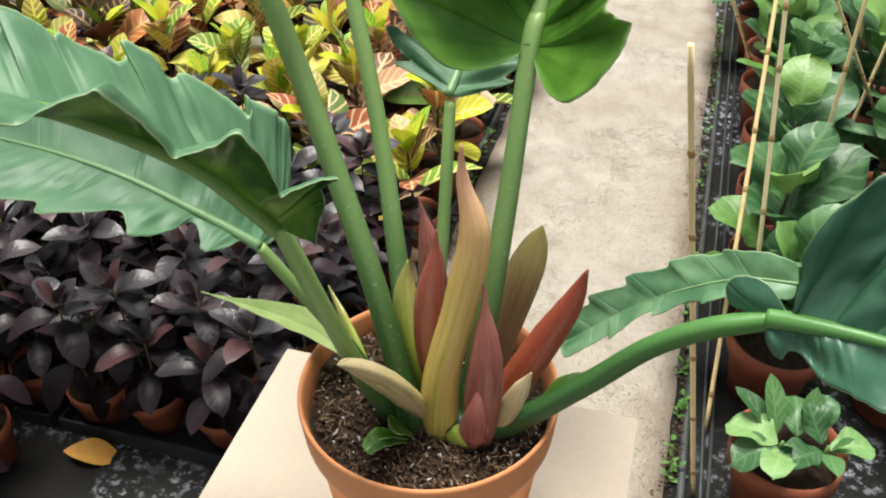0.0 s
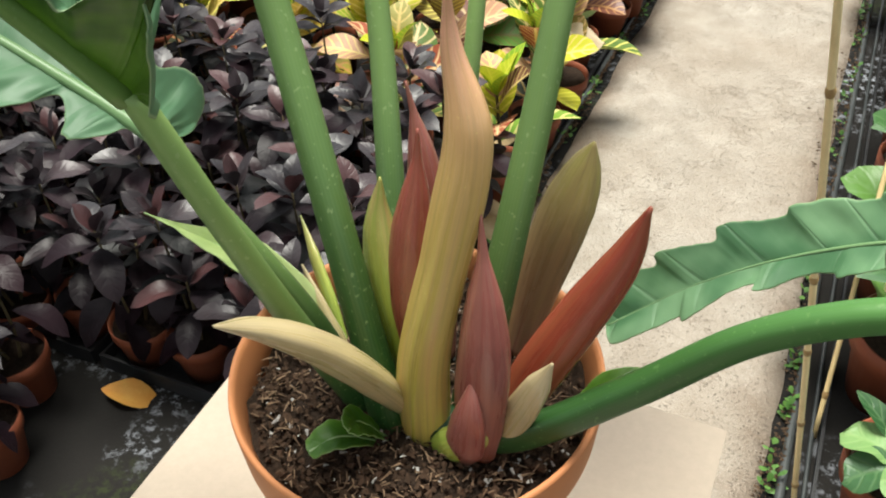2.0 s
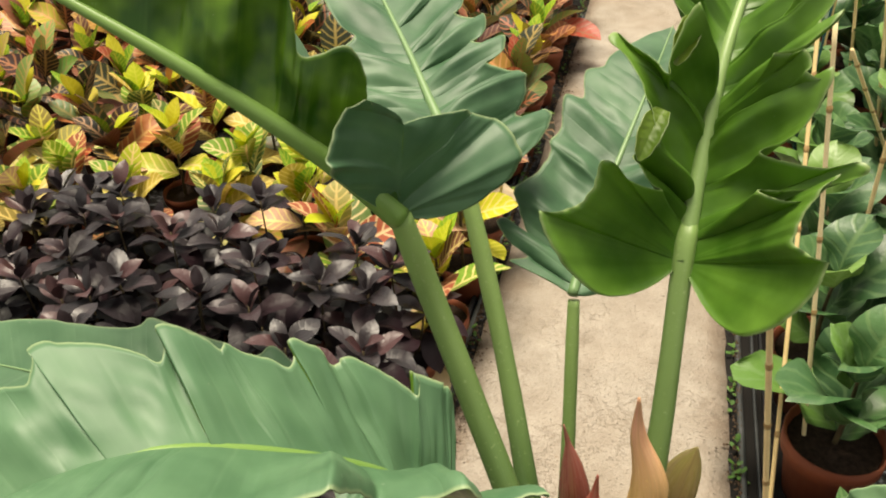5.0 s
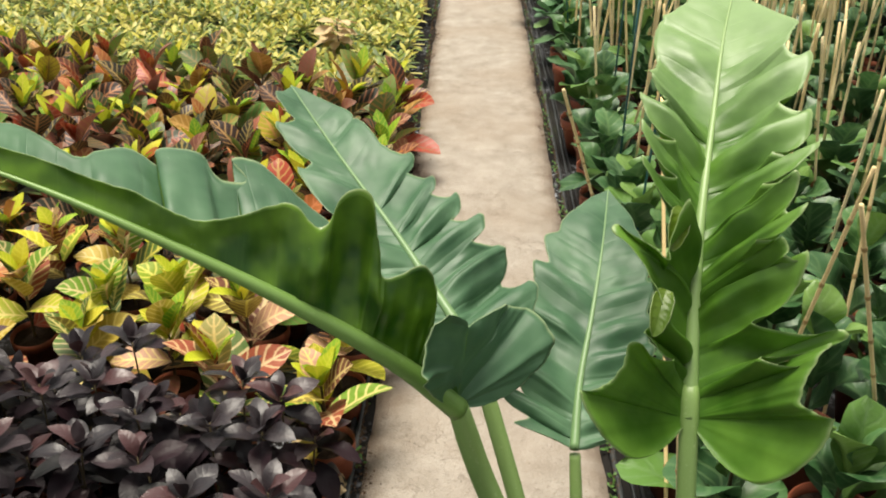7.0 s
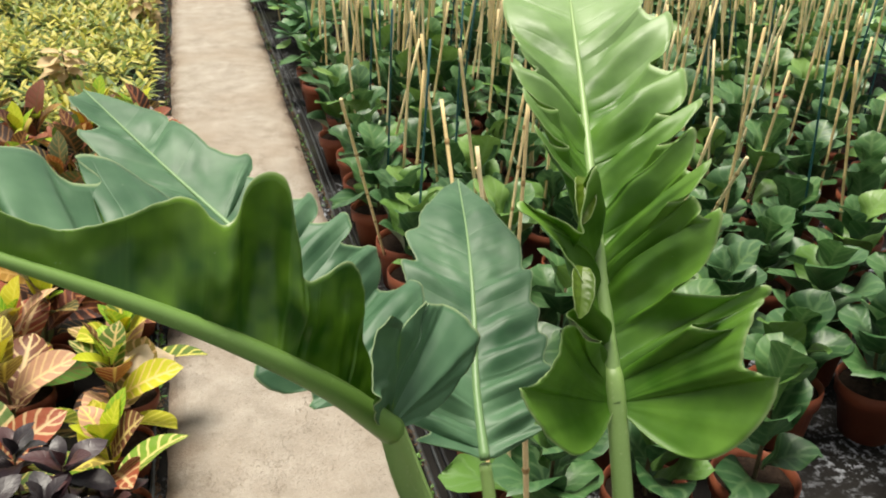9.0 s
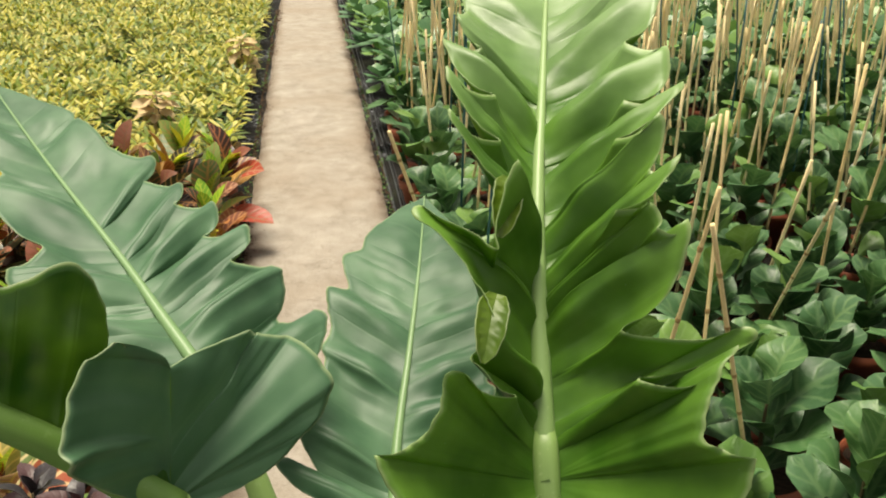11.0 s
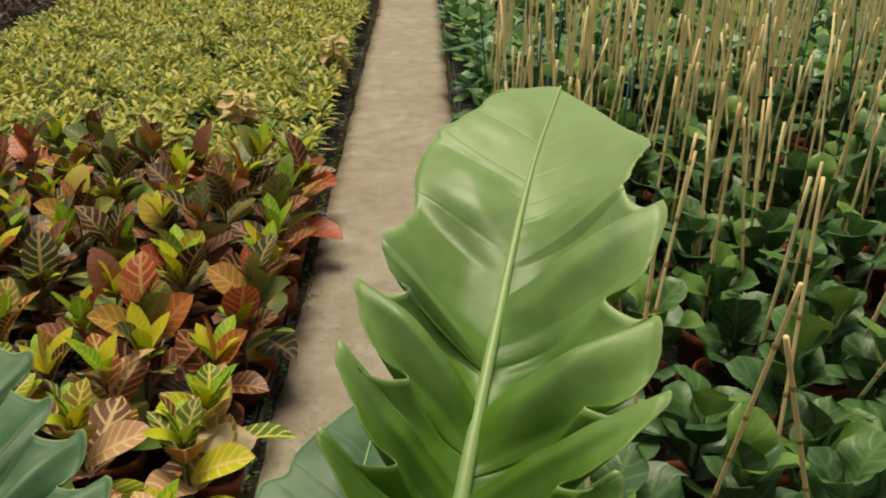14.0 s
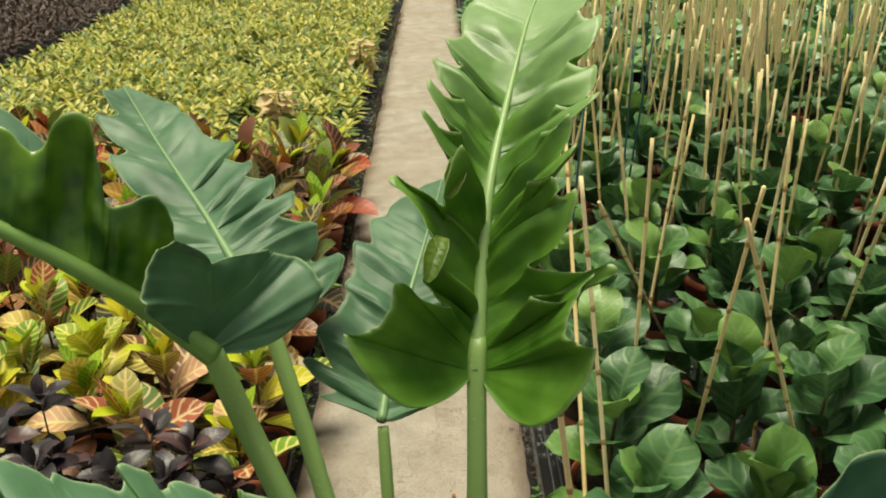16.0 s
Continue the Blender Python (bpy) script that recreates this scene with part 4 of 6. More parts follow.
philo_leaf(B_PTS, (0.05, -0.4, 0.9), [
    dict(side=1, pucker=0.10, wave=0.002, comb=0.02, lobes=[
        ((0.260, 0.0765, -0.012), (0.320, 0.0600, -0.018), 0.16, -0.20),
        ((0.430, 0.0752, -0.010), (0.455, 0.0500, 0.006), 0.16, -0.12),
        ((0.555, 0.0709, 0.001), (0.583, 0.0480, 0.002), 0.16, -0.14),
        ((0.635, 0.0685, -0.001), (0.648, 0.0459, 0.004), 0.16, -0.14),
        ((0.682, 0.0600, -0.001), (0.710, 0.0426, 0.002), 0.14, -0.12),
        ((0.738, 0.0590, 0.001), (0.775, 0.0400, 0.003), 0.14, -0.14),
        ((0.865, 0.0330, 0.002), (1.0, 0.0, 0.0), 0.06, 0.06)]),
    dict(side=-1, pucker=0.10, wave=0.003, comb=0.02, lobes=[
        ((0.050, 0.0450, -0.008), (0.100, 0.0400, 0.0), 0.28, -0.10),
        ((0.250, 0.0620, 0.005), (0.280, 0.0450, 0.008), 0.16, -0.12),
        ((0.450, 0.0620, 0.010), (0.480, 0.0420, 0.012), 0.16, -0.12),
        ((0.620, 0.0580, 0.015), (0.640, 0.0360, 0.014), 0.14, -0.12),
        ((0.760, 0.0460, 0.016), (0.775, 0.0280, 0.014), 0.12, -0.10),
        ((0.870, 0.0400, 0.020), (0.885, 0.0200, 0.010), 0.10, -0.10),
        ((0.965, 0.0220, 0.012), (1.0, 0.0, 0.0), 0.06, -0.06)]),
], 13, M_UPPER, M_UNDER, M_RIBDULL, 0.0055, "blue-green leaf with wavy toothed edge", 0.001)
petiole([(-0.026, 0.030, 0.920), (-0.057, 0.090, 1.017), (-0.081, 0.133, 1.089), (-0.112, 0.172, 1.184)], 0.0084, 0.0067)

# large folded leaf whose underside shows
L_PTS = [(-0.124, 0.060, 1.230), (-0.160, 0.046, 1.274), (-0.214, 0.032, 1.321), (-0.275, 0.030, 1.357), (-0.345, 0.034, 1.389), (-0.430, 0.045, 1.415)]
big_leaf = philo_leaf(L_PTS, (0.15, 0.75, 0.6), [
    dict(dirs=[(0, (0.2, 0.22, 0.95)), (1, (0.2, 0.30, 0.95))], edge=[(0, 0), (0.060, 0.014), (0.130, 0.019), (0.177, 0.027), (0.216, 0.045), (0.264, 0.0545), (0.292, 0.041), (0.313, 0.037), (0.349, 0.053), (0.384, 0.070), (0.405, 0.0705), (0.421, 0.062), (0.418, 0.047), (0.432, 0.041), (0.474, 0.047), (0.505, 0.038), (0.550, 0.023), (0.606, 0.016), (0.674, 0.0165), (0.739, 0.013), (0.817, 0.012), (0.950, 0.006), (1, 0)], pucker=0.10, wave=0.003, comb=0.015, relief=[(0, 1.7), (1, 1.7)]),
    dict(dirs=[(0, (0.15, 1, 0.08)), (1, (0.1, 1, 0.05))], edge=[(0, 0), (0.050, 0.014), (0.140, 0.030), (0.250, 0.052), (0.350, 0.075), (0.440, 0.084), (0.543, 0.098), (0.591, 0.091), (0.551, 0.077),
               (0.590, 0.0665), (0.640, 0.081), (0.705, 0.072), (0.676, 0.063), (0.736, 0.065), (0.768, 0.044), (0.780, 0.032), (0.848, 0.038), (0.894, 0.038), (0.960, 0.020), (1, 0)], pucker=0.08, wave=0.004, comb=0.02, up=(0.1, -0.4, 0.9)),
], 14, M_UPPER, M_UNDER, M_RIBDARK, 0.0076, "large folded leaf showing its green underside", -0.002)
# its two basal lobes meet in a crease over the stalk: one is a pocket towards the front, the other reaches back
crease = rel([(-0.126, 0.060, 1.229), (-0.124, 0.061, 1.248), (-0.122, 0.062, 1.266), (-0.120, 0.063, 1.286)])
lobes_ = part("basal_lobe", outlined_blade("basal_lobe", crease, (0.0, -0.85, 0.2), [
    dict(side=-1, bow=1.6, pucker=0.02, wave=0.001, comb=0.0, lobes=[((0.95, 0.020, 0.056), (1.34, 0.020, 0.036), 0.10, 0.12), ((1.40, 0.012, 0.028), (1.0, 0.0, 0.0), 0.0, -0.10)]),
    dict(side=1, bow=1.0, pucker=0.02, wave=0.001, comb=0.0, lobes=[((0.46, 0.058, -0.048), (0.74, 0.040, -0.062), 0.22, 0.16), ((0.84, 0.026, -0.050), (1.0, 0.0, 0.0), 0.0, 0.10)]),
], 24), None, big_leaf, "smooth rounded basal lobes meeting in a crease")
for m_ in (M_UPPER, M_UNDER):
    lobes_.data.materials.append(m_)
petiole([(-0.014, -0.008, 0.925), (-0.042, 0.008, 1.033), (-0.084, 0.044, 1.119), (-0.110, 0.062, 1.176), (-0.125, 0.061, 1.229)], 0.0088, 0.0078, "stout green petiole")

# low leaf lying out flat over the bed
Q_PTS = [(-0.112, -0.018, 1.082), (-0.150, -0.018, 1.100), (-0.214, -0.018, 1.124), (-0.305, -0.010, 1.130), (-0.450, 0.010, 1.118)]
philo_leaf(Q_PTS, (0, -0.35, 0.95), [
    dict(dirs=[(0, (0, -1, -0.15)), (1, (0, -1, -0.10))], edge=[(0, 0), (0.020, 0.0035), (0.080, 0.004), (0.106, 0.0127), (0.157, 0.023), (0.190, 0.024), (0.214, 0.016), (0.264, 0.008), (0.302, 0.0245), (0.362, 0.0405), (0.385, 0.034), (0.416, 0.0265), (0.479, 0.039), (0.551, 0.050), (0.573, 0.0425), (0.647, 0.049), (0.753, 0.060), (0.800, 0.046), (0.880, 0.040), (0.950, 0.020), (1, 0)], pucker=0.04, wave=0.002),
    dict(dirs=[(0, (0, 0.88, -0.35)), (0.08, (0, 0.95, -0.15)), (0.30, (0, 0.9, 0.4)), (1, (0, 0.9, 0.4))], edge=[(0, 0), (-0.010, 0.020), (0.000, 0.038), (0.030, 0.050), (0.080, 0.052), (0.130, 0.044), (0.170, 0.034), (0.300, 0.046), (0.340, 0.038), (0.480, 0.054), (0.520, 0.044), (0.700, 0.050), (0.740, 0.040), (0.900, 0.032), (0.970, 0.012), (1, 0)], pucker=0.04, wave=0.003),
], 15, M_GLAUCOUS, M_UNDER, M_RIBDULL, 0.0038, "low blue-green leaf held out flat", 0.001)
petiole([(-0.038, 0.008, 0.920), (-0.062, 0.000, 0.985), (-0.092, -0.012, 1.045), (-0.112, -0.018, 1.082)], 0.0056, 0.0046)

# curled leaf above it, rolled over at its edge
P_PTS = [(-0.069, -0.066, 1.140), (-0.095, -0.096, 1.197), (-0.134, -0.138, 1.246), (-0.169, -0.162, 1.258), (-0.209, -0.187, 1.249), (-0.248, -0.213, 1.231), (-0.289, -0.240, 1.211)]
philo_leaf(P_PTS, (0.1, -0.2, 0.95), [
    dict(side=-1, bow=0.85, pucker=0.03, wave=0.002, roll=0.08, comb=0.006, crease=0.002, relief=[(0, 0.5), (0.2, 0.8), (1, 1.2)], lobes=[
        ((0.033, 0.0345, 0.0318), (0.060, 0.0300, 0.0420), 0.08, -0.04),
        ((0.084, 0.0345, 0.0502), (0.096, 0.0275, 0.0520), 0.0, -0.05),
        ((0.110, 0.0315, 0.0675), (0.126, 0.0347, 0.0363), 0.0, 0.06),
        ((0.234, 0.0494, 0.0626), (0.243, 0.0344, 0.0266), 0.10, 0.0),
        ((0.343, 0.053, 0.062), (0.385, 0.050, 0.036), -0.04, 0.0),
        ((0.500, 0.052, 0.050), (0.560, 0.050, 0.036), 0.05, 0.0),
        ((0.700, 0.045, 0.040), (0.750, 0.040, 0.030), 0.05, 0.0),
        ((0.880, 0.025, 0.020), (1.0, 0.0, 0.0), 0.05, 0.05)]),
    dict(side=1, bow=1.2, pucker=0.06, wave=0.003, comb=0.012, crease=0.004, relief=[(0, 0.9), (1, 1.4)], lobes=[
        ((0.063, 0.0478, 0.0303), (0.092, 0.0462, 0.0277), 0.12, -0.02),
        ((0.128, 0.0450, 0.0255), (0.117, 0.0377, 0.0198), 0.06, -0.20),
        ((0.190, 0.052, 0.014), (0.198, 0.047, 0.013), 0.06, -0.10),
        ((0.262, 0.047, 0.018), (0.264, 0.036, 0.015), 0.06, -0.25),
        ((0.326, 0.047, 0.006), (0.335, 0.043, 0.007), 0.05, -0.10),
        ((0.425, 0.052, 0.010), (0.425, 0.036, 0.008), 0.08, -0.25),
        ((0.570, 0.052, 0.010), (0.580, 0.036, 0.010), 0.08, -0.15),
        ((0.730, 0.043, 0.010), (0.750, 0.032, 0.010), 0.08, -0.10),
        ((0.900, 0.020, 0.010), (1.0, 0.0, 0.0), 0.05, 0.05)]),
], 16, M_GLAUCOUS, M_UNDER, M_RIBDARK, 0.0054, "folded leaf with a wavy hooked edge", -0.002)
petiole([(-0.032, 0.000, 0.920), (-0.046, -0.022, 0.985), (-0.058, -0.046, 1.065), (-0.069, -0.067, 1.142)], 0.0078, 0.0060, "sturdy leaning petiole")

# leaf on the arching stalk over the path
T_PTS = [(0.226, 0.040, 1.078), (0.193, 0.046, 1.070), (0.153, 0.050, 1.046), (0.117, 0.043, 1.023), (0.084, 0.032, 0.996)]
philo_leaf(T_PTS, (0, -0.55, 0.85), [
    dict(dirs=[(0, (0.1, 0.5, 0.85)), (1, (-0.1, 0.5, 0.8))], edge=[(0, 0), (0.010, 0.01126), (0.080, 0.01549), (0.200, 0.0183), (0.290, 0.02042), (0.315, 0.01795), (0.400, 0.02006), (0.470, 0.02112), (0.495, 0.0176), (0.580, 0.01971), (0.640, 0.02042), (0.660, 0.01619), (0.740, 0.01901), (0.800, 0.01971), (0.815, 0.01478), (0.880, 0.0176), (0.940, 0.01619), (0.955, 0.01056), (1.000, 0.008448), (1, 0)], pucker=0.09, wave=0.002, comb=0.0, crease=0.03, relief=[(0, 0.5), (1, 0.7)]),
    dict(dirs=[(0, (0, -0.8, -0.45)), (1, (0, -0.8, -0.35))], edge=[(0, 0), (0.020, 0.00972), (0.100, 0.01188), (0.180, 0.0126), (0.220, 0.01044), (0.300, 0.01224), (0.390, 0.0131), (0.410, 0.00972), (0.450, 0.008496), (0.500, 0.00972), (0.560, 0.01332), (0.600, 0.0126), (0.595, 0.00936), (0.650, 0.00972), (0.740, 0.01368), (0.800, 0.01404), (0.810, 0.0108), (0.880, 0.01224), (0.980, 0.0126), (1.000, 0.009), (1, 0)], pucker=0.09, wave=0.005, comb=0.0, crease=0.03, relief=[(0, 0.6), (1, 0.9)]),
], 17, M_PALE, M_UNDER, M_RIBDULL, 0.0013, "narrow scalloped leaf reaching back across the pot", 0.0006)
S_PTS = [(0.208, 0.000, 1.080), (0.236, -0.010, 1.088), (0.275, -0.020, 1.092), (0.330, -0.030, 1.088), (0.390, -0.035, 1.075)]
philo_leaf(S_PTS, (0.05, -0.5, 0.85), [
    dict(dirs=[(0, (-0.1, 0.25, 1)), (0.3, (0, 0.3, 1)), (1, (0, 0.6, 0.8))], edge=[(0, 0), (-0.03, 0.002), (-0.11, 0.003), (-0.138, 0.0084), (-0.14, 0.0173), (-0.102, 0.0244), (-0.03, 0.023), (0.038, 0.014), (0.095, 0.006), (0.138, 0.015), (0.149, 0.029), (0.161, 0.043), (0.185, 0.053), (0.214, 0.063), (0.251, 0.074), (0.31, 0.084), (0.355, 0.0934), (0.431, 0.098), (0.48, 0.085), (0.52, 0.098), (0.62, 0.095), (0.66, 0.078), (0.72, 0.086), (0.85, 0.05), (1, 0)], pucker=0.10, wave=0.004, relief=[(0, 0.8), (0.2, 1.6), (1, 1.8)]),
    dict(dirs=[(0, (0, -0.5, -0.8)), (1, (0, -0.8, -0.5))], edge=[(0, 0), (-0.004, 0.010), (0.025, 0.019), (0.072, 0.023), (0.105, 0.017), (0.185, 0.019), (0.26, 0.026), (0.34, 0.032), (0.42, 0.034), (0.52, 0.037), (0.56, 0.027), (0.64, 0.037), (0.72, 0.036), (0.76, 0.026), (0.85, 0.026), (1, 0)], pucker=0.14, wave=0.006, relief=[(0, 1.6), (1, 1.8)]),
], 18, M_DARK, M_UNDER, M_RIBGREEN, 0.0066, "dark teal leaf at the end of the arching stalk", 0.001)
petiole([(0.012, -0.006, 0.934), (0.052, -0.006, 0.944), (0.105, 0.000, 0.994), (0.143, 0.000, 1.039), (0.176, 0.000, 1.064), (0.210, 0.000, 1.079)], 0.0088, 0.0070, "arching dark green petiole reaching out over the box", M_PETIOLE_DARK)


def sheath(pts, radii, material, label, flat=0.72, groove=0.0):
    return part("sheath", tube("sheath", rel(pts), radii, n=44, sides=22, flat=flat, groove=groove), material, philo, label)


sheath([(0.004, -0.004, 0.922), (0.008, -0.008, 0.985), (0.020, -0.006, 1.050), (0.028, 0.000, 1.105), (0.019, 0.006, 1.140), (0.017, 0.007, 1.166)], [0.0150, 0.0150, 0.0128, 0.0115, 0.0120, 0.0105, 0.0060, 0.0028, 0.0008], M_OCHRE, "tall ochre sheath with a rosy tip")
sheath([(-0.008, 0.044, 0.930), (-0.012, 0.048, 0.985), (-0.016, 0.052, 1.030), (-0.020, 0.054, 1.062), (-0.026, 0.055, 1.090)], [0.009, 0.0122, 0.0125, 0.0118, 0.0102, 0.0070, 0.0022, 0.0006], M_MAROON, "rosy maroon sheath behind the others")
sheath([(-0.008, 0.018, 0.930), (-0.009, 0.014, 0.985), (-0.007, 0.014, 1.030), (-0.003, 0.015, 1.065), (-0.001, 0.015, 1.094)], [0.008, 0.0118, 0.0125, 0.0120, 0.0104, 0.0072, 0.0026, 0.0006], M_RUSSET, "russet brown sheath")
sheath([(-0.012, 0.014, 0.930), (-0.018, 0.016, 0.975), (-0.023, 0.018, 1.010), (-0.025, 0.019, 1.038), (-0.023, 0.019, 1.061)], [0.008, 0.0135, 0.0150, 0.0140, 0.0105, 0.0050, 0.0006], M_LIME, "lime green sheath edged in brown", 0.6)
sheath([(0.030, 0.060, 0.930), (0.036, 0.070, 0.970), (0.045, 0.077, 1.010), (0.053, 0.081, 1.040), (0.058, 0.080, 1.062)], [0.0085, 0.0112, 0.0130, 0.0142, 0.0146, 0.0138, 0.0108, 0.0066, 0.0008], M_OLIVE, "olive sheath with a pink tip", 0.6)
sheath([(0.042, 0.006, 0.934), (0.056, 0.012, 0.970), (0.074, 0.016, 1.012), (0.090, 0.017, 1.050), (0.098, 0.016, 1.081)], [0.008, 0.0116, 0.0122, 0.0118, 0.0106, 0.0086, 0.0052, 0.0008], M_RED, "slanting red-brown sheath")
sheath([(0.036, -0.010, 0.930), (0.038, -0.012, 0.970), (0.040, -0.012, 1.005), (0.039, -0.010, 1.040), (0.036, -0.007, 1.076)], [0.010, 0.0132, 0.0142, 0.0138, 0.0122, 0.0088, 0.0030, 0.0006], M_MAROON, "maroon sheath with pale streaks", 0.66)
sheath([(0.030, -0.016, 0.928), (0.034, -0.020, 0.950), (0.037, -0.022, 0.975), (0.037, -0.020, 0.992)], [0.006, 0.0110, 0.0095, 0.0050, 0.0006], M_MAROON, "short maroon sheath", 0.6)
sheath([(0.040, -0.006, 0.930), (0.052, -0.008, 0.955), (0.063, -0.010, 0.985), (0.071, -0.011, 1.008)], [0.005, 0.0075, 0.0080, 0.0060, 0.0006], M_CREAM, "small tan sheath", 0.6)
sheath([(0.016, -0.012, 0.926), (0.026, -0.016, 0.936), (0.038, -0.018, 0.952), (0.044, -0.018, 0.964)], [0.008, 0.0105, 0.0080, 0.0006], M_LIME, "small yellow-green sheath", 0.6)
sheath([(-0.008, 0.000, 0.930), (-0.018, -0.022, 0.975), (-0.026, -0.046, 1.014), (-0.028, -0.075, 1.050), (-0.026, -0.100, 1.076)], [0.009, 0.0150, 0.0155, 0.0120, 0.0068, 0.0010], M_CREAM, "cream withered sheath bent outwards", 0.55)
sheath([(-0.060, 0.030, 0.922), (-0.078, 0.046, 0.942), (-0.094, 0.060, 0.958), (-0.111, 0.076, 0.972)], [0.004, 0.0065, 0.0055, 0.0006], M_LIME, "thin pale green sheath", 0.5)
sheath([(-0.050, 0.020, 0.922), (-0.070, 0.030, 0.945), (-0.092, 0.044, 0.966)], [0.004, 0.0065, 0.0050, 0.0010], M_CREAM, "thin buff sheath", 0.5)
I_PTS = [(-0.058, 0.026, 0.935), (-0.090, 0.030, 0.956), (-0.130, 0.040, 0.962), (-0.178, 0.054, 0.955), (-0.225, 0.068, 0.946)]
philo_leaf(I_PTS, (0, -0.4, 0.9), [
    dict(dirs=[(0, (0, -0.9, 0.3)), (1, (0, -0.9, 0.4))], wid=[(0, 0.003), (0.2, 0.013), (0.4, 0.018), (0.6, 0.014), (0.8, 0.005), (1, 0.001)], phi=[(0, 20), (1, 60)], cuts=[(0.5, 0.04)], pucker=0.03, wave=0.001),
    dict(dirs=[(0, (0, 0.7, 0.7)), (1, (0, 0.7, 0.7))], wid=[(0, 0.003), (0.2, 0.013), (0.4, 0.018), (0.6, 0.013), (0.8, 0.005), (1, 0.001)], phi=[(0, 20), (1, 60)], cuts=[(0.5, 0.04)], pucker=0.03, wave=0.001),
], 19, M_BUD, M_BUD, M_MIDRIB, 0.0014, "small pale pointed leaf", 0.0005, nu=40)
for k_, (a_, b_, c_) in enumerate([((-0.014, -0.022, 0.926), (-0.026, -0.038, 0.942), (-0.036, -0.050, 0.940)), ((-0.012, -0.018, 0.926), (-0.018, -0.030, 0.948), (-0.016, -0.044, 0.958)), ((0.070, 0.020, 0.930), (0.090, 0.030, 0.955), (0.104, 0.040, 0.962))]):
    philo_leaf([a_, b_, c_], (0, -0.5, 0.8), [
        dict(dirs=[(0, (-0.6, 0.5, 0.3)), (1, (-0.6, 0.5, 0.2))], wid=[(0, 0.004), (0.4, 0.012), (0.8, 0.008), (1, 0.001)], phi=[(0, 10), (1, 50)], cuts=[(0.5, 0.04)], pucker=0.03, wave=0.001),
        dict(dirs=[(0, (0.6, -0.5, 0.1)), (1, (0.6, -0.5, 0.1))], wid=[(0, 0.004), (0.4, 0.011), (0.8, 0.008), (1, 0.001)], phi=[(0, 10), (1, 50)], cuts=[(0.5, 0.04)], pucker=0.03, wave=0.001),
    ], 30 + k_, M_YOUNG, M_UNDER, M_MIDRIB, 0.0012, "small dark green sprout leaf", 0.0005, nu=30)
# ---------------------------------------------------------------- bed plants
def simple_leaf(name, L, W, seed, bend=0.3, fold=0.15, wave=0.03, tipw=0.55, nu=8, nv=4, full=0.68):
    """A small leaf along +y from its stalk, upper side up; tipw places the widest part along it."""
    r_ = random.Random(seed)
    ph0, twist = r_.uniform(0, 6), r_.uniform(-0.3, 0.3)
    verts, faces, uvs = [], [], []
    for i in range(nu + 1):
        u = i / nu
        e = math.log(0.5) / math.log(tipw)
        w = W * 0.5 * (math.sin(math.pi * min(1, max(0.0, u ** e))) ** full) + (0.0012 if u < 0.12 else 0.0004)
        y = L * (u - bend * bend * u ** 3 * 0.35)
        z = -L * bend * u * u * 0.8
        for j in range(nv + 1):
            v = 2 * j / nv - 1
            x = w * v
            verts.append((x + twist * u * u * L * 0.15, y, z + fold * abs(x) * 1.2 + wave * L * abs(v) * math.sin(ph0 + u * 9 + (1.6 if v > 0 else 0)) * min(1, 4 * u)))
            uvs.append((u, v))
    w = nv + 1
    for i in range(nu):
        for j in range(nv):
            faces.append((i * w + j, i * w + j + 1, (i + 1) * w + j + 1, (i + 1) * w + j))
    return mesh_of(name, verts, faces, uvs)


def small_pot(root, r, h, soil_mesh, pot_mesh):
    part("pot", pot_mesh, M_TERRA_OLD, root, "small terracotta-coloured plastic pot")
    part("soil", soil_mesh, M_SOIL, root, "dark potting soil")


def pot_mesh_of(r, h):
    return lathe("pot", [(0.0, 0.002), (r * 0.70, 0.0), (r * 0.90, h * 0.74), (r * 0.985, h * 0.75), (r, h), (r * 0.955, h), (r * 0.90, h * 0.86), (r * 0.66, 0.006), (0.0, 0.006)], 28)


def soil_mesh_of(r, h):
    verts, faces = [(0, 0, h)], []
    for i in (1, 2, 3):
        for k in range(20):
            a = 2 * math.pi * k / 20
            verts.append((r * i / 3 * math.cos(a), r * i / 3 * math.sin(a), h + 0.006 * noise.noise(Vector((math.cos(a) * i * 2, math.sin(a) * i * 2, r)))))
    for k in range(20):
        faces.append((0, 1 + k, 1 + (k + 1) % 20))
    for i in range(2):
        for k in range(20):
            a, b = 1 + i * 20, 21 + i * 20
            faces.append((a + k, b + k, b + (k + 1) % 20, a + (k + 1) % 20))
    return mesh_of("soil", verts, faces)


def leaf_at(root, mesh, mat, h, az, el, out=0.0, s=1.0, off=(0, 0), roll=0.0):
    """One leaf object on a stem: height, turn round the stem, rise over the horizontal."""
    ob = part("leaf", mesh, mat, root)
    ob.matrix_basis = pose(off[0], off[1], h, 0, 0, az) @ pose(0, out, 0, el, roll, 0) @ Matrix.Scale(s, 4)
    return ob


SMALL_POT, SMALL_SOIL = pot_mesh_of(0.062, 0.105), soil_mesh_of(0.056, 0.092)
FIG_POT, FIG_SOIL = pot_mesh_of(0.100, 0.170), soil_mesh_of(0.089, 0.150)

CROTON_LEAVES = [simple_leaf("croton_leaf", L, W, k, b, 0.26, 0.015, 0.52, 10, 4, 0.62) for k, (L, W, b) in enumerate([(0.180, 0.110, 0.22), (0.195, 0.112, 0.35), (0.165, 0.104, 0.15), (0.150, 0.098, 0.40), (0.185, 0.092, 0.3)])]
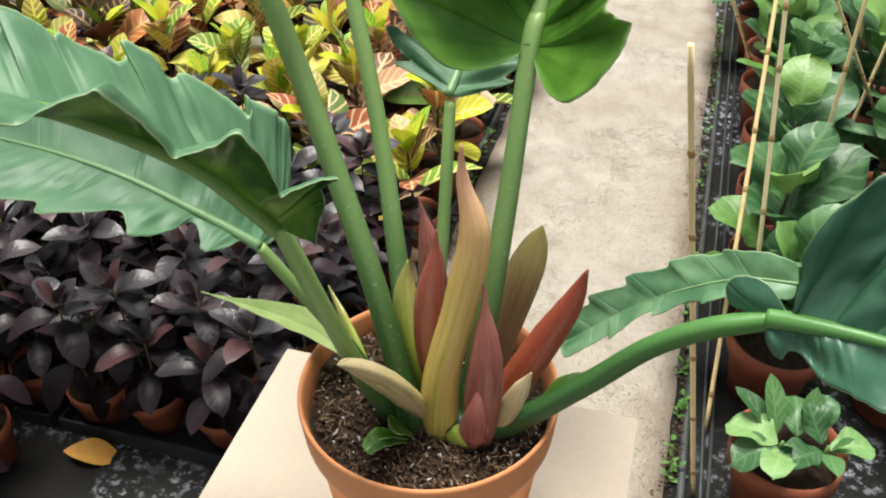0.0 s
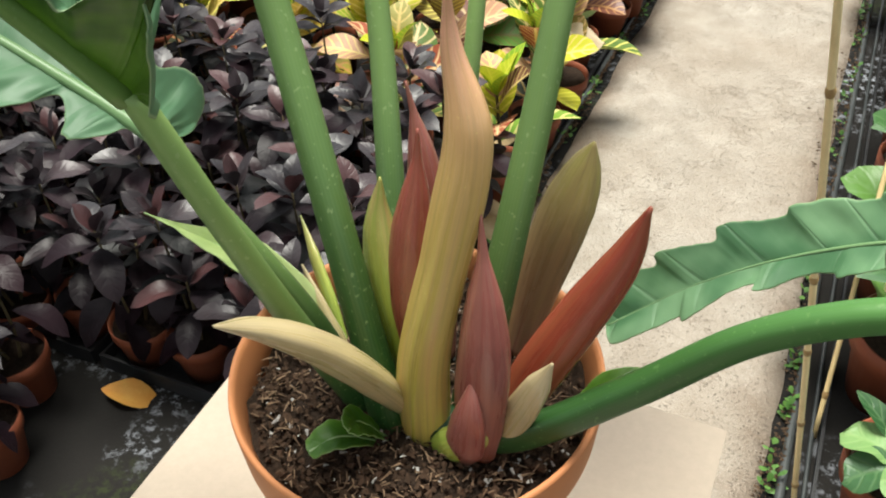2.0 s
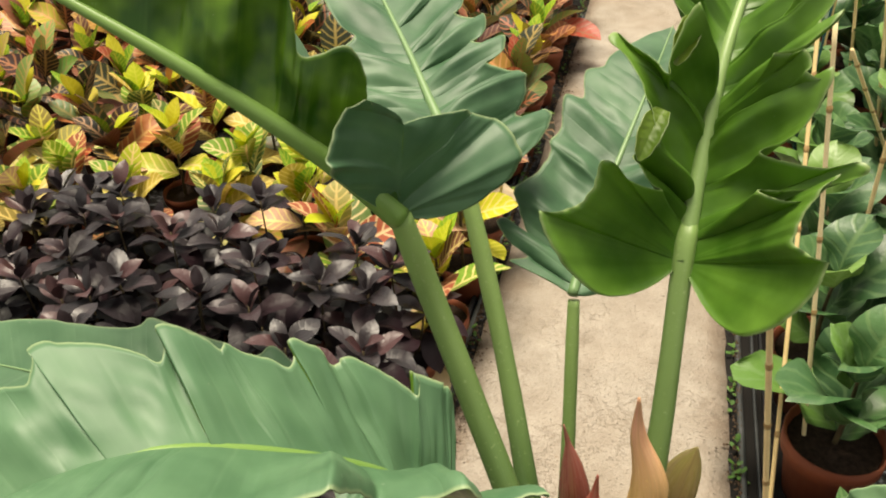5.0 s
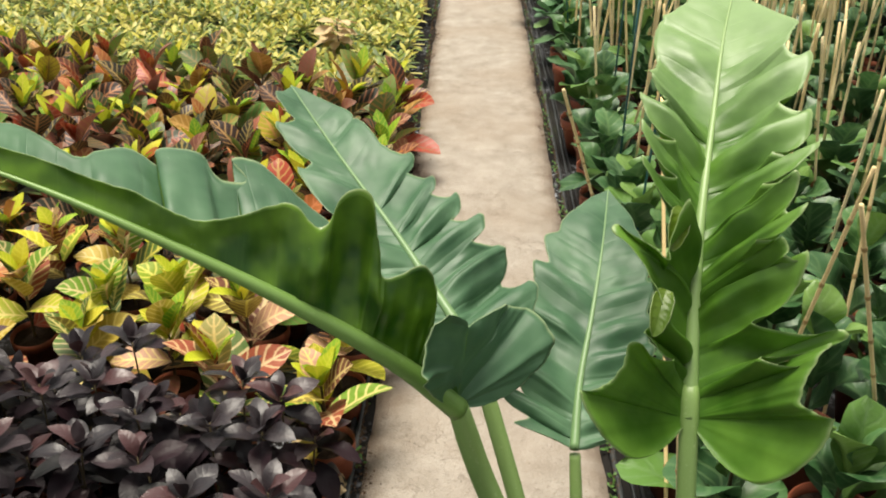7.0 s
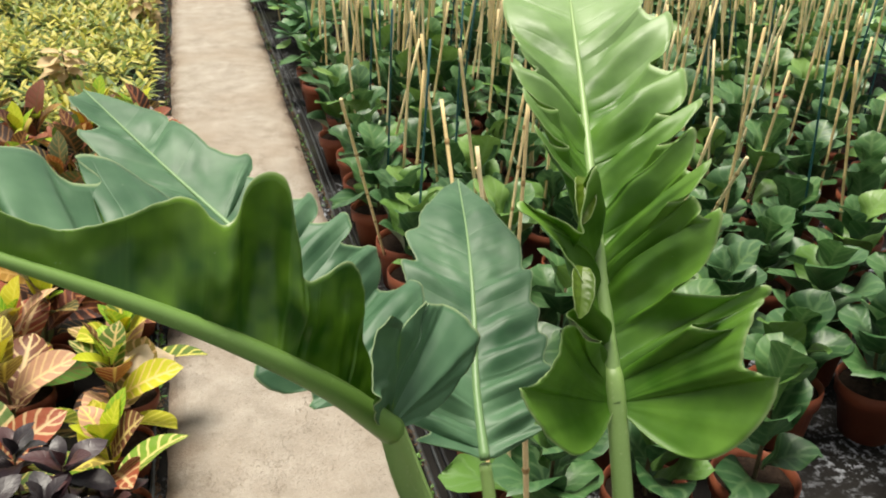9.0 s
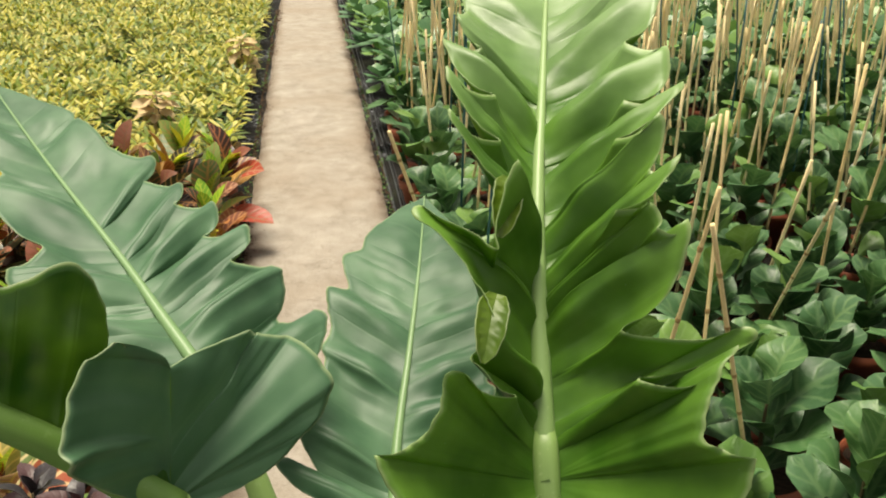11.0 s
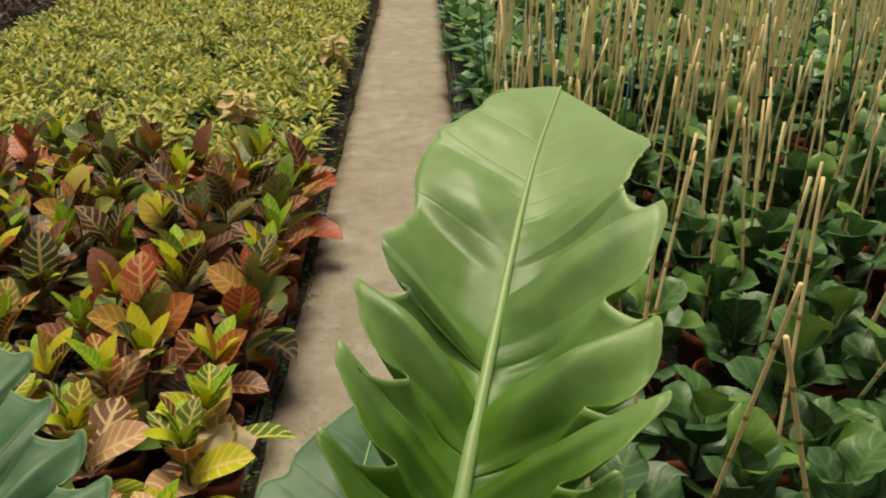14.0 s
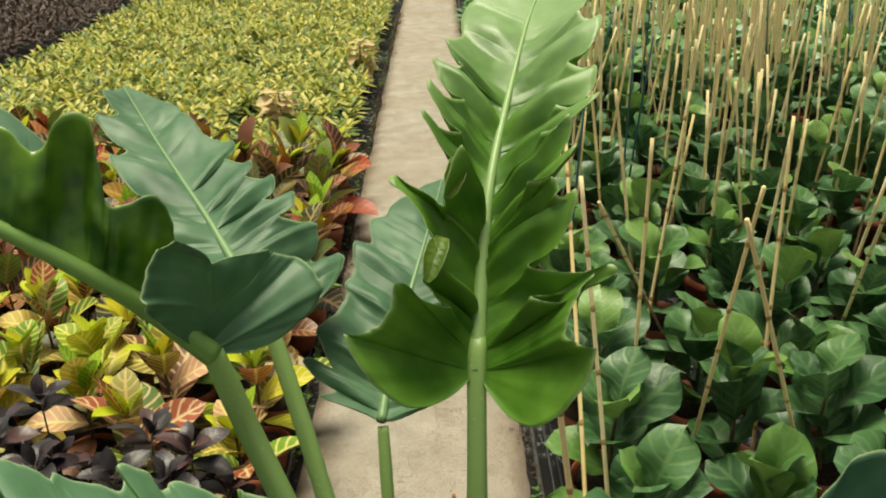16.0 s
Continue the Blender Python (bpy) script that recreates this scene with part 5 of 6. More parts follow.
NEW_LEAVES = [simple_leaf("new_leaf", L, W, 40 + k, b, 0.30, 0.02, 0.54) for k, (L, W, b) in enumerate([(0.125, 0.046, 0.15), (0.105, 0.040, 0.1), (0.095, 0.050, 0.3)])]
PURPLE_LEAVES = [simple_leaf("purple_leaf", L, W, 60 + k, b, 0.24, 0.03, 0.56) for k, (L, W, b) in enumerate([(0.100, 0.049, 0.35), (0.112, 0.054, 0.5), (0.094, 0.048, 0.25), (0.104, 0.053, 0.7)])]
FIG_LEAVES = [simple_leaf("fig_leaf", L, W, 80 + k, b, 0.26, 0.09, 0.62, 12, 6, 0.45) for k, (L, W, b) in enumerate([(0.165, 0.124, 0.25), (0.178, 0.136, 0.42), (0.150, 0.112, 0.15), (0.140, 0.112, 0.55)])]


def croton(seed, old, new_mat, label):
    r_ = random.Random(seed)
    root = thing("croton", label, "potted plant", "crotons in the bed")
    small_pot(root, 0.062, 0.105, SMALL_SOIL, SMALL_POT)
    H = r_.uniform(0.235, 0.30)
    lean = (r_.uniform(-0.02, 0.02), r_.uniform(-0.02, 0.02))
    part("stem", tube("stem", [(0, 0, 0.08), (lean[0] * 0.4, lean[1] * 0.4, 0.16), (lean[0], lean[1], H + 0.02)], [0.005, 0.004, 0.003], n=8, sides=6), M_STEM, root)
    n = r_.randint(7, 9)
    for k in range(n):
        f = k / (n - 1)
        mat = M_CROTON_R if f < 0.12 or r_.random() < 0.06 else old
        leaf_at(root, r_.choice(CROTON_LEAVES), mat, 0.13 + (H - 0.13) * f ** 0.8, k * 137.5 + r_.uniform(-20, 20), 8 + 66 * f ** 0.7 + r_.uniform(-14, 14), 0.004, r_.uniform(0.8, 1.12) * (1.05 - 0.25 * f), (lean[0] * f, lean[1] * f), r_.uniform(-25, 25))
    for k in range(r_.randint(4, 6)):
        leaf_at(root, r_.choice(NEW_LEAVES), new_mat, H + 0.01, k * 115 + r_.uniform(0, 60), 66 + r_.uniform(-24, 12), 0.002, r_.uniform(0.7, 1.15), lean)
    return root


def purple_plant(seed):
    r_ = random.Random(seed)
    root = thing("purple_foliage_plant", "bushy dark purple foliage plant in a small pot", "potted plant", "dark plants in the bed")
    small_pot(root, 0.062, 0.105, SMALL_SOIL, SMALL_POT)
    for sh in range(2):
        a = sh * 3.1 + r_.uniform(0, 1)
        ox, oy = 0.038 * math.cos(a), 0.038 * math.sin(a)
        H = r_.uniform(0.31, 0.40) if sh == 0 else r_.uniform(0.20, 0.29)
        part("stem", tube("stem", [(ox * 0.2, oy * 0.2, 0.08), (ox * 0.7, oy * 0.7, 0.17), (ox, oy, H)], [0.004, 0.003, 0.002], n=8, sides=5), M_STEM, root)
        for k in range(14):
            f = k / 13
            low = f < 0.35
            el = (-20 + 60 * f if low else 8 + 74 * ((f - 0.35) / 0.65) ** 1.2) + r_.uniform(-9, 9)
            z = 0.14 + (H - 0.16) * f / 0.35 * 0.75 if low else H - 0.040 + 0.040 * (f - 0.35) / 0.65
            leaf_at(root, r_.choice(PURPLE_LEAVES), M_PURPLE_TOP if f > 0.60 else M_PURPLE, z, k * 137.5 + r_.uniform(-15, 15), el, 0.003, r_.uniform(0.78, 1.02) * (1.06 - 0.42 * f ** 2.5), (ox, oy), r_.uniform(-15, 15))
    return root


def fig(seed):
    r_ = random.Random(seed)
    root = thing("fiddle_leaf_fig", "young fiddle-leaf fig with broad leaves in a terracotta-coloured pot", "potted plant", "figs in the bed")
    part("pot", FIG_POT, M_TERRA_OLD, root, "terracotta-coloured plastic pot")
    part("soil", FIG_SOIL, M_SOIL, root, "dark potting soil")
    H = r_.uniform(0.30, 0.42)
    part("stem", tube("stem", [(0, 0, 0.14), (r_.uniform(-0.01, 0.01), r_.uniform(-0.01, 0.01), 0.24), (0, 0, H)], [0.006, 0.005, 0.003], n=8, sides=6), M_STEM, root)
    for k in range(9):
        f = k / 8
        leaf_at(root, r_.choice(FIG_LEAVES), M_FIG if f < 0.8 else M_FIG_TOP, 0.16 + (H - 0.16) * f, k * 137.5 + r_.uniform(-25, 25), 34 + 46 * f ** 0.7 + r_.uniform(-16, 16), 0.006, r_.uniform(0.9, 1.25) * (1.10 - 0.25 * f), (0, 0), r_.uniform(-12, 12))
    return root


def spread(protos, spots):
    """The first use of each plant is the plant itself, the others are copies."""
    used = set()
    for x, y, s, k in spots:
        m = pose(x, y, 0.002, rng.uniform(-4, 4), rng.uniform(-4, 4), rng.uniform(0, 360)) @ Matrix.Scale(s, 4)
        proto = protos[k % len(protos)]
        if proto.name not in used:
            used.add(proto.name)
            proto.matrix_basis = m
        else:
            copy_thing(proto, m)


def croton_front(x):
    return min(1.50, 1.30 + max(0.0, -0.5 - x) * 0.26) - max(0.0, -1.42 - x) * 0.6


def croton_back(x):
    return 3.75 + max(0.0, -0.5 - x) * 0.22


dark_spots, yellow_spots, red_spots = [], [], []
for i in range(11):
    for j in range(7):
        x, y = -0.485 - 0.143 * i + rng.uniform(-0.012, 0.012), 0.62 + 0.143 * j + rng.uniform(-0.012, 0.012)
        if y < croton_front(x) - 0.05 and not (x > -1.05 and y < 0.5):
            dark_spots.append((x, y, 1.0, rng.randrange(4)))
for x, y in ((-1.06, 0.45), (-1.17, 0.56), (-1.21, 0.42), (-1.33, 0.50), (-0.99, 0.30), (-1.47, 0.52), (-1.13, 0.30)):
    dark_spots.append((x, y, 1.0, rng.randrange(4)))
for i in range(11):
    for j in range(15):
        x, y = -0.462 - 0.225 * i + rng.uniform(-0.035, 0.035), 1.36 + 0.205 * j + rng.uniform(-0.04, 0.04)
        if croton_front(x) - 0.02 < y < croton_back(x):
            f = (y - croton_front(x)) / 1.0
            (yellow_spots if rng.random() > f * 1.8 - 0.5 else red_spots).append((x, y, 1.06 if x > -0.72 else 1.0, rng.randrange(4)))  # larger ones beside the path

spread([purple_plant(k) for k in range(4)], dark_spots)
spread([croton(100 + k, M_CROTON_Y, M_CROTON_TOP, "croton with yellow-veined green and orange leaves") for k in range(4)], yellow_spots)
spread([croton(200 + k, M_CROTON_R, M_CROTON_TOP if k != 2 else M_CROTON_R, "croton with dark red and green leaves") for k in range(4)], red_spots)

fig_spots = []
for i in range(12):
    for j in range(17):
        x, y = 0.405 + 0.265 * i + rng.uniform(-0.025, 0.025), 1.06 + 0.27 * j + rng.uniform(-0.025, 0.025)
        if x < 0.60 * y + 0.95 and y < 4.8 and (i + j * 5) % 13 != 3:
            fig_spots.append((x, y, 1.0, rng.randrange(4)))
spread([fig(300 + k) for k in range(4)], fig_spots)

# young fig with few leaves in the pot at the front of the bed
young = thing("young_fig", "small young fig with pale rounded leaves in a terracotta-coloured pot", "potted plant", at=pose(0.425, 0.745, 0.002))
part("pot", FIG_POT, M_TERRA_OLD, young, "terracotta-coloured plastic pot")
part("soil", FIG_SOIL, M_SOIL, young, "dark potting soil")
for mesh_, mat_, az_, el_, s_, ox_, oy_ in [
    (FIG_LEAVES[3], M_FIG_PALE, 72, 22, 0.66, -0.020, -0.030), (FIG_LEAVES[3], M_FIG, 118, 8, 0.62, -0.020, -0.034), (FIG_LEAVES[0], M_FIG_PALE, 168, 20, 0.46, -0.018, -0.036),
    (NEW_LEAVES[0], M_FIG_TOP, 22, 52, 0.85, -0.024, -0.010), (NEW_LEAVES[1], M_FIG, 55, 30, 0.95, -0.026, -0.004), (NEW_LEAVES[2], M_FIG_TOP, 200, 62, 0.42, -0.018, -0.030),
    (FIG_LEAVES[0], M_FIG, 4, 26, 0.50, 0.008, -0.006), (FIG_LEAVES[2], M_FIG, -22, 44, 0.52, 0.030, 0.004), (NEW_LEAVES[0], M_FIG_TOP, -8, 64, 0.66, 0.020, 0.010),
    (FIG_LEAVES[3], M_FIG_PALE, -72, 26, 0.56, 0.058, -0.020), (FIG_LEAVES[0], M_FIG, 128, 14, 0.50, 0.052, -0.022), (FIG_LEAVES[2], M_FIG, 38, 48, 0.52, 0.052, -0.012),
    (NEW_LEAVES[2], M_FIG_TOP, 185, 30, 0.70, 0.058, -0.026), (NEW_LEAVES[1], M_FIG_TOP, -100, 62, 0.50, 0.060, -0.020)]:
    leaf_at(young, mesh_, mat_, 0.20, az_, el_, 0.004, s_, (ox_, oy_))
for ox_, oy_ in ((-0.020, -0.030), (0.056, -0.020), (0.014, 0.004)):
    part("stem", tube("stem", [(ox_, oy_, 0.14), (ox_, oy_ + 0.002, 0.175), (ox_ + 0.003, oy_ + 0.002, 0.208)], [0.005, 0.004, 0.003], n=6, sides=6), M_STEMGREEN, young)

# ---------------------------------------------------------------- stakes
def stake_mesh(L, r, seed):
    r_ = random.Random(seed)
    zs, rs = [0.0], [r]
    z = r_.uniform(0.06, 0.14)
    bow = r_.uniform(-0.008, 0.008)
    while z < L - 0.03:
        zs += [z - 0.006, z, z + 0.006]
        rs += [r * 0.97, r * 1.28, r * 0.97]
        z += r_.uniform(0.11, 0.19)
    zs.append(L)
    rs.append(r * 0.9)
    verts, faces, sides = [], [], 8
    for z, q in zip(zs, rs):
        for k in range(sides):
            a = 2 * math.pi * k / sides
            verts.append((q * math.cos(a) + bow * math.sin(math.pi * z / L), q * math.sin(a), z))
    for i in range(len(zs) - 1):
        for k in range(sides):
            faces.append((i * sides + k, i * sides + (k + 1) % sides, (i + 1) * sides + (k + 1) % sides, (i + 1) * sides + k))
    faces.append(tuple(range((len(zs) - 1) * sides, len(zs) * sides)))
    return mesh_of("bamboo_stake", verts, faces)


def stake(top, foot, r=0.0045, seed=0):
    """A cane from the ground through foot to its top."""
    top, foot = np.array(top, float), np.array(foot, float)
    way = unit(top - foot)
    low = foot - way * (foot[2] - 0.002) / way[2]
    L = float(np.linalg.norm(top - low))
    root = thing("bamboo_stake", "straight bamboo plant stake leaning among the figs", "plant stake", "bamboo stakes", Matrix.Translation(low) @ Vector(way).to_track_quat("Z", "X").to_matrix().to_4x4())
    part("cane", tube("cane", [(0, 0, 0), (0.002, 0.001, L * 0.5), (0, 0, L)], [r, r, r * 0.92], n=24, sides=10), M_BAMBOO, root)
    r_, z = random.Random(seed), 0.08
    while z < L - 0.05:
        ring = lathe("node", [(r * 0.9, -0.008), (r * 1.10, -0.006), (r * 1.30, 0.0), (r * 1.12, 0.003), (r * 0.9, 0.006)], 12)
        node = part("node", ring, M_NODE, root, "raised brown node")
        f = z / L
        node.matrix_basis = Matrix.Translation((0.008 * f * (1 - f), 0.004 * f * (1 - f), z))
        z += r_.uniform(0.11, 0.19)
    return root


for k, (a_, b_) in enumerate([
    ((0.140, 0.560, 0.991), (0.285, 0.730, 0.02)),
    ((0.511, 0.959, 0.950), (0.781, 1.218, 0.30)),
    ((0.591, 1.115, 0.950), (0.590, 1.320, 0.30)),
    ((0.928, 2.349, 0.850), (1.024, 2.397, 0.30)),
    ((0.700, 2.030, 0.900), (0.614, 1.930, 0.30)),
    ((0.460, 1.425, 0.950), (0.457, 1.417, 0.30)),
    ((0.275, 1.189, 0.950), (0.341, 1.078, 0.30)),
    ((0.284, 1.479, 0.950), (0.296, 1.080, 0.30)),
    ((0.815, 1.583, 0.950), (0.780, 1.469, 0.30)),
    ((0.911, 1.281, 0.850), (1.112, 1.790, 0.30)),
    ((1.311, 3.022, 0.850), (1.380, 3.284, 0.30)),
    ((1.594, 3.114, 0.850), (1.626, 3.118, 0.30)),
    ((0.082, 1.553, 0.938), (0.224, 1.991, 0.50)),
    ((0.360, 1.450, 0.800), (0.511, 1.731, 0.50)),
]):
    stake(a_, b_, 0.0044, k)

STAKE_MESHES = [stake_mesh(L, 0.0052, 50 + k) for k, L in enumerate((0.80, 0.88, 0.95, 0.74))]
for me_ in STAKE_MESHES:
    me_.materials.append(M_BAMBOO)
TEAL_MESH = tube("plastic_stake", [(0, 0, 0), (0, 0, 0.45), (0.004, 0, 0.9)], [0.004, 0.004], n=6, sides=6)
TEAL_MESH.materials.append(M_TEAL)
count_ = 0
for x, y, s, k in fig_spots:
    if y < 2.0:
        continue
    for q in range(2 if y > 2.6 else 1):
        if count_ > 215:
            break
        teal = rng.random() < 0.14
        ob = new("plastic_stake" if teal else "bamboo_stake", TEAL_MESH if teal else rng.choice(STAKE_MESHES))
        ob.matrix_basis = pose(x + rng.uniform(-0.07, 0.07), y + rng.uniform(-0.07, 0.07), 0.002, rng.gauss(0, 5), rng.gauss(0, 5), rng.uniform(0, 360))
        tagged(ob, "thin dark teal plastic plant stake" if teal else "straight bamboo plant stake among the figs", "plant stake", "plastic stakes" if teal else "bamboo stakes")
        count_ += 1


# ---------------------------------------------------------------- far plants, joined
def leaf_cloud(name, spots, whorl, L, W, el0, el1, seed, droop=0.25):
    """Whorls of small leaves at the spots (x, y, z), in one mesh."""
    r_ = np.random.default_rng(seed)
    n = len(spots)
    sp = np.repeat(np.array(spots, float), whorl, axis=0)
    m = len(sp)
    az = np.tile(np.arange(whorl) * 2.399, n) + np.repeat(r_.uniform(0, 6.28, n), whorl) + r_.uniform(-0.3, 0.3, m)
    f = np.tile(np.linspace(0, 1, whorl), n)
    el = np.radians(el0 + (el1 - el0) * f + r_.uniform(-14, 14, m))
    ln = L * r_.uniform(0.7, 1.25, m)
    wd = W * r_.uniform(0.75, 1.2, m)
    ca, sa, ce, se = np.cos(az), np.sin(az), np.cos(el), np.sin(el)
    fwd = np.stack([ca * ce, sa * ce, se], 1)
    side = np.stack([-sa, ca, np.zeros(m)], 1)
    upn = np.cross(fwd, side)
    base = sp.copy()
    base[:, 2] += 0.03 * f - 0.02
    pts, uv = [], []
    for u, w, v in ((0.03, 0.1, 0), (0.35, 0.85, -1), (0.35, 0.85, 1), (0.4, 0, 0), (0.72, 0.9, -1), (0.72, 0.9, 1), (0.76, 0, 0), (1.0, 0.0, 0)):
        p = base + fwd * (ln * u)[:, None] + side * (wd * 0.5 * w * v)[:, None] - np.array([0, 0, 1.0]) * (ln * droop * u * u)[:, None] + upn * (wd * (0.12 if v else 0.0))[:, None] * -1
        pts.append(p)
        uv.append((u, v))
    verts = np.stack(pts, 1).reshape(-1, 3)
    uvs = np.tile(np.array(uv), (m, 1))
    tri = np.array([(0, 1, 3), (0, 3, 2), (1, 4, 6), (1, 6, 3), (3, 6, 5), (3, 5, 2), (4, 7, 6), (6, 7, 5)])
    faces = (tri[None] + (np.arange(m) * 8)[:, None, None]).reshape(-1, 3)
    me = bpy.data.meshes.new(name)
    me.vertices.add(len(verts))
    me.vertices.foreach_set("co", verts.astype(np.float32).ravel())
    me.loops.add(faces.size)
    me.loops.foreach_set("vertex_index", faces.astype(np.int32).ravel())
    me.polygons.add(len(faces))
    me.polygons.foreach_set("loop_start", np.arange(0, faces.size, 3, dtype=np.int32))
    layer = me.uv_layers.new(name="leaf")
    layer.data.foreach_set("uv", uvs[faces.ravel()].astype(np.float32).ravel())
    me.update(calc_edges=True)
    me.validate()
    me.polygons.foreach_set("use_smooth", [True] * len(me.polygons))
    return me


def field(x0, x1, y0, y1, step, test, z0, z1, seed):
    r_ = random.Random(seed)
    out = []
    for i in range(int((x1 - x0) / step)):
        for j in range(int((y1 - y0) / step)):
            x, y = x0 + (i + r_.uniform(-0.5, 0.5)) * step, y0 + (j + r_.uniform(-0.5, 0.5)) * step
            if test(x, y):
                lump = noise.noise(Vector((x * 5, y * 5, seed)))
                out.append((x, y, z0 + (z1 - z0) * min(1, max(0, 0.5 + 0.6 * lump + r_.uniform(-0.25, 0.25)))))
    return out


varieg = new("variegated_foliage", leaf_cloud("variegated_foliage", field(-5.2, -0.39, 3.7, 11.0, 0.062, lambda x, y: y > croton_back(x) - 0.05 and not (x < -2.9 and y > 5.6) and noise.noise(Vector((x * 4.2, y * 3.2, 3))) > -0.34, 0.13, 0.27, 21), 9, 0.085, 0.024, 0, 55, 22))
varieg.data.materials.append(M_VARIEG)
tagged(varieg, "bed of low yellow-green variegated foliage plants", "foliage", kind="stuff")
under = new("shaded_foliage", leaf_cloud("shaded_foliage", field(-5.2, -0.42, 3.7, 11.0, 0.11, lambda x, y: y > croton_back(x) - 0.05 and not (x < -2.9 and y > 5.6), 0.05, 0.15, 31), 7, 0.09, 0.04, -10, 40, 32))
under.data.materials.append(M_FIG_FAR)
tagged(under, "dark lower leaves beneath the variegated plants", "foliage", kind="stuff")
brown = new("brown_foliage", leaf_cloud("brown_foliage", field(-7.5, -2.95, 5.6, 12.0, 0.07, lambda x, y: True, 0.18, 0.36, 41), 8, 0.08, 0.024, 5, 75, 42))
brown.data.materials.append(M_BROWNBED)
tagged(brown, "far bed of brownish purple foliage plants", "foliage", kind="stuff")
far_fig = new("far_fig_foliage", leaf_cloud("far_fig_foliage", field(0.36, 6.5, 4.9, 11.5, 0.15, lambda x, y: x < 0.62 * y + 0.9, 0.26, 0.44, 51) + field(3.2, 5.0, 3.0, 5.0, 0.15, lambda x, y: x < 0.62 * y + 1.6, 0.26, 0.44, 53), 9, 0.15, 0.10, 5, 60, 52))
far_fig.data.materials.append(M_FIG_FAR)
tagged(far_fig, "far rows of fiddle-leaf figs", "foliage", kind="stuff")


def far_stakes():
    r_ = random.Random(61)
    verts, faces = [], []
    for _ in range(1050):
        x, y = r_.uniform(0.4, 6.0), r_.uniform(4.0, 11.0)
        if x > 0.62 * y + 0.9:
            continue
        L, r, b = r_.uniform(0.7, 1.0), 0.0065, len(verts)
        dx, dy = r_.gauss(0, 0.06), r_.gauss(0, 0.06)
        for z, f in ((0, 0), (L * 0.5, 0.5), (L, 1)):
            for k in range(5):
                a = 2 * math.pi * k / 5
                verts.append((x + dx * f + r * math.cos(a), y + dy * f + r * math.sin(a), z))
        for i in range(2):
            for k in range(5):
                faces.append((b + i * 5 + k, b + i * 5 + (k + 1) % 5, b + (i + 1) * 5 + (k + 1) % 5, b + (i + 1) * 5 + k))
    return mesh_of("far_stakes", verts, faces)


fs = new("far_stakes", far_stakes())
fs.data.materials.append(M_BAMBOO)
tagged(fs, "many thin bamboo stakes standing in the far rows", "plant stakes", kind="stuff")

# dried-out plant at the edge of the variegated bed
dry = thing("dried_plant", "dried-out tan plant standing among the green ones", "potted plant", at=pose(-0.84, 4.36, 0.0))
part("stem", tube("stem", [(0, 0, 0), (0.01, 0, 0.2), (0.0, 0.01, 0.36)], [0.006, 0.004], n=8, sides=6), M_STEM, dry)
for k in range(34):
    leaf_at(dry, CROTON_LEAVES[k % 5], M_DRY, 0.15 + 0.0065 * k, k * 137.5, -72 + 2.9 * k + rng.uniform(-18, 18), 0.012, rng.uniform(0.5, 0.75), roll=rng.uniform(-40, 40))

copy_thing(dry, pose(-0.50, 5.76, 0.0, 3, 4, 140))

# fallen and dead leaves
def loose_leaf(name, at, mesh, mat, label):
    ob = new(name, mesh.copy())
    ob.data.materials.clear()
    ob.data.materials.append(mat)
    ob.matrix_basis = at
    return tagged(ob, label, "leaf")


loose_leaf("fallen_leaf", pose(-0.925, 0.488, 0.022, 6, 12, -75), PURPLE_LEAVES[1], M_YELLOWLEAF, "fallen orange-yellow leaf lying on the ground fabric")
loose_leaf("dead_leaf", pose(-0.470, 1.62, 0.30, 8, 20, -75), simple_leaf("dead_leaf", 0.16, 0.085, 99, 0.45, -0.35, 0.07, 0.5, 12, 6), M_PALELEAF, "bleached dead leaf caught on a croton")
for k in range(7):
    loose_leaf("withered_leaf", pose(-0.47 + rng.uniform(-0.04, 0.03), 1.18 + 0.05 * k + rng.uniform(-0.03, 0.03), 0.05 + rng.uniform(0, 0.02), rng.uniform(-25, 25), rng.uniform(-30, 30), rng.uniform(0, 360)), PURPLE_LEAVES[k % 4], M_DRY, "withered tan leaf beside the path edge")

# low weeds along the path edges
r_w = random.Random(71)
weed_spots = [(r_w.choice((-0.392, 0.246)) + r_w.uniform(-0.012, 0.012), r_w.uniform(0.5, 9.0), 0.018) for _ in range(170)]
weeds = new("weeds", leaf_cloud("weeds", weed_spots, 5, 0.022, 0.011, 10, 60, 72))
weeds.data.materials.append(M_WEED)
tagged(weeds, "tiny green weeds along the path edges", "weeds", kind="stuff")


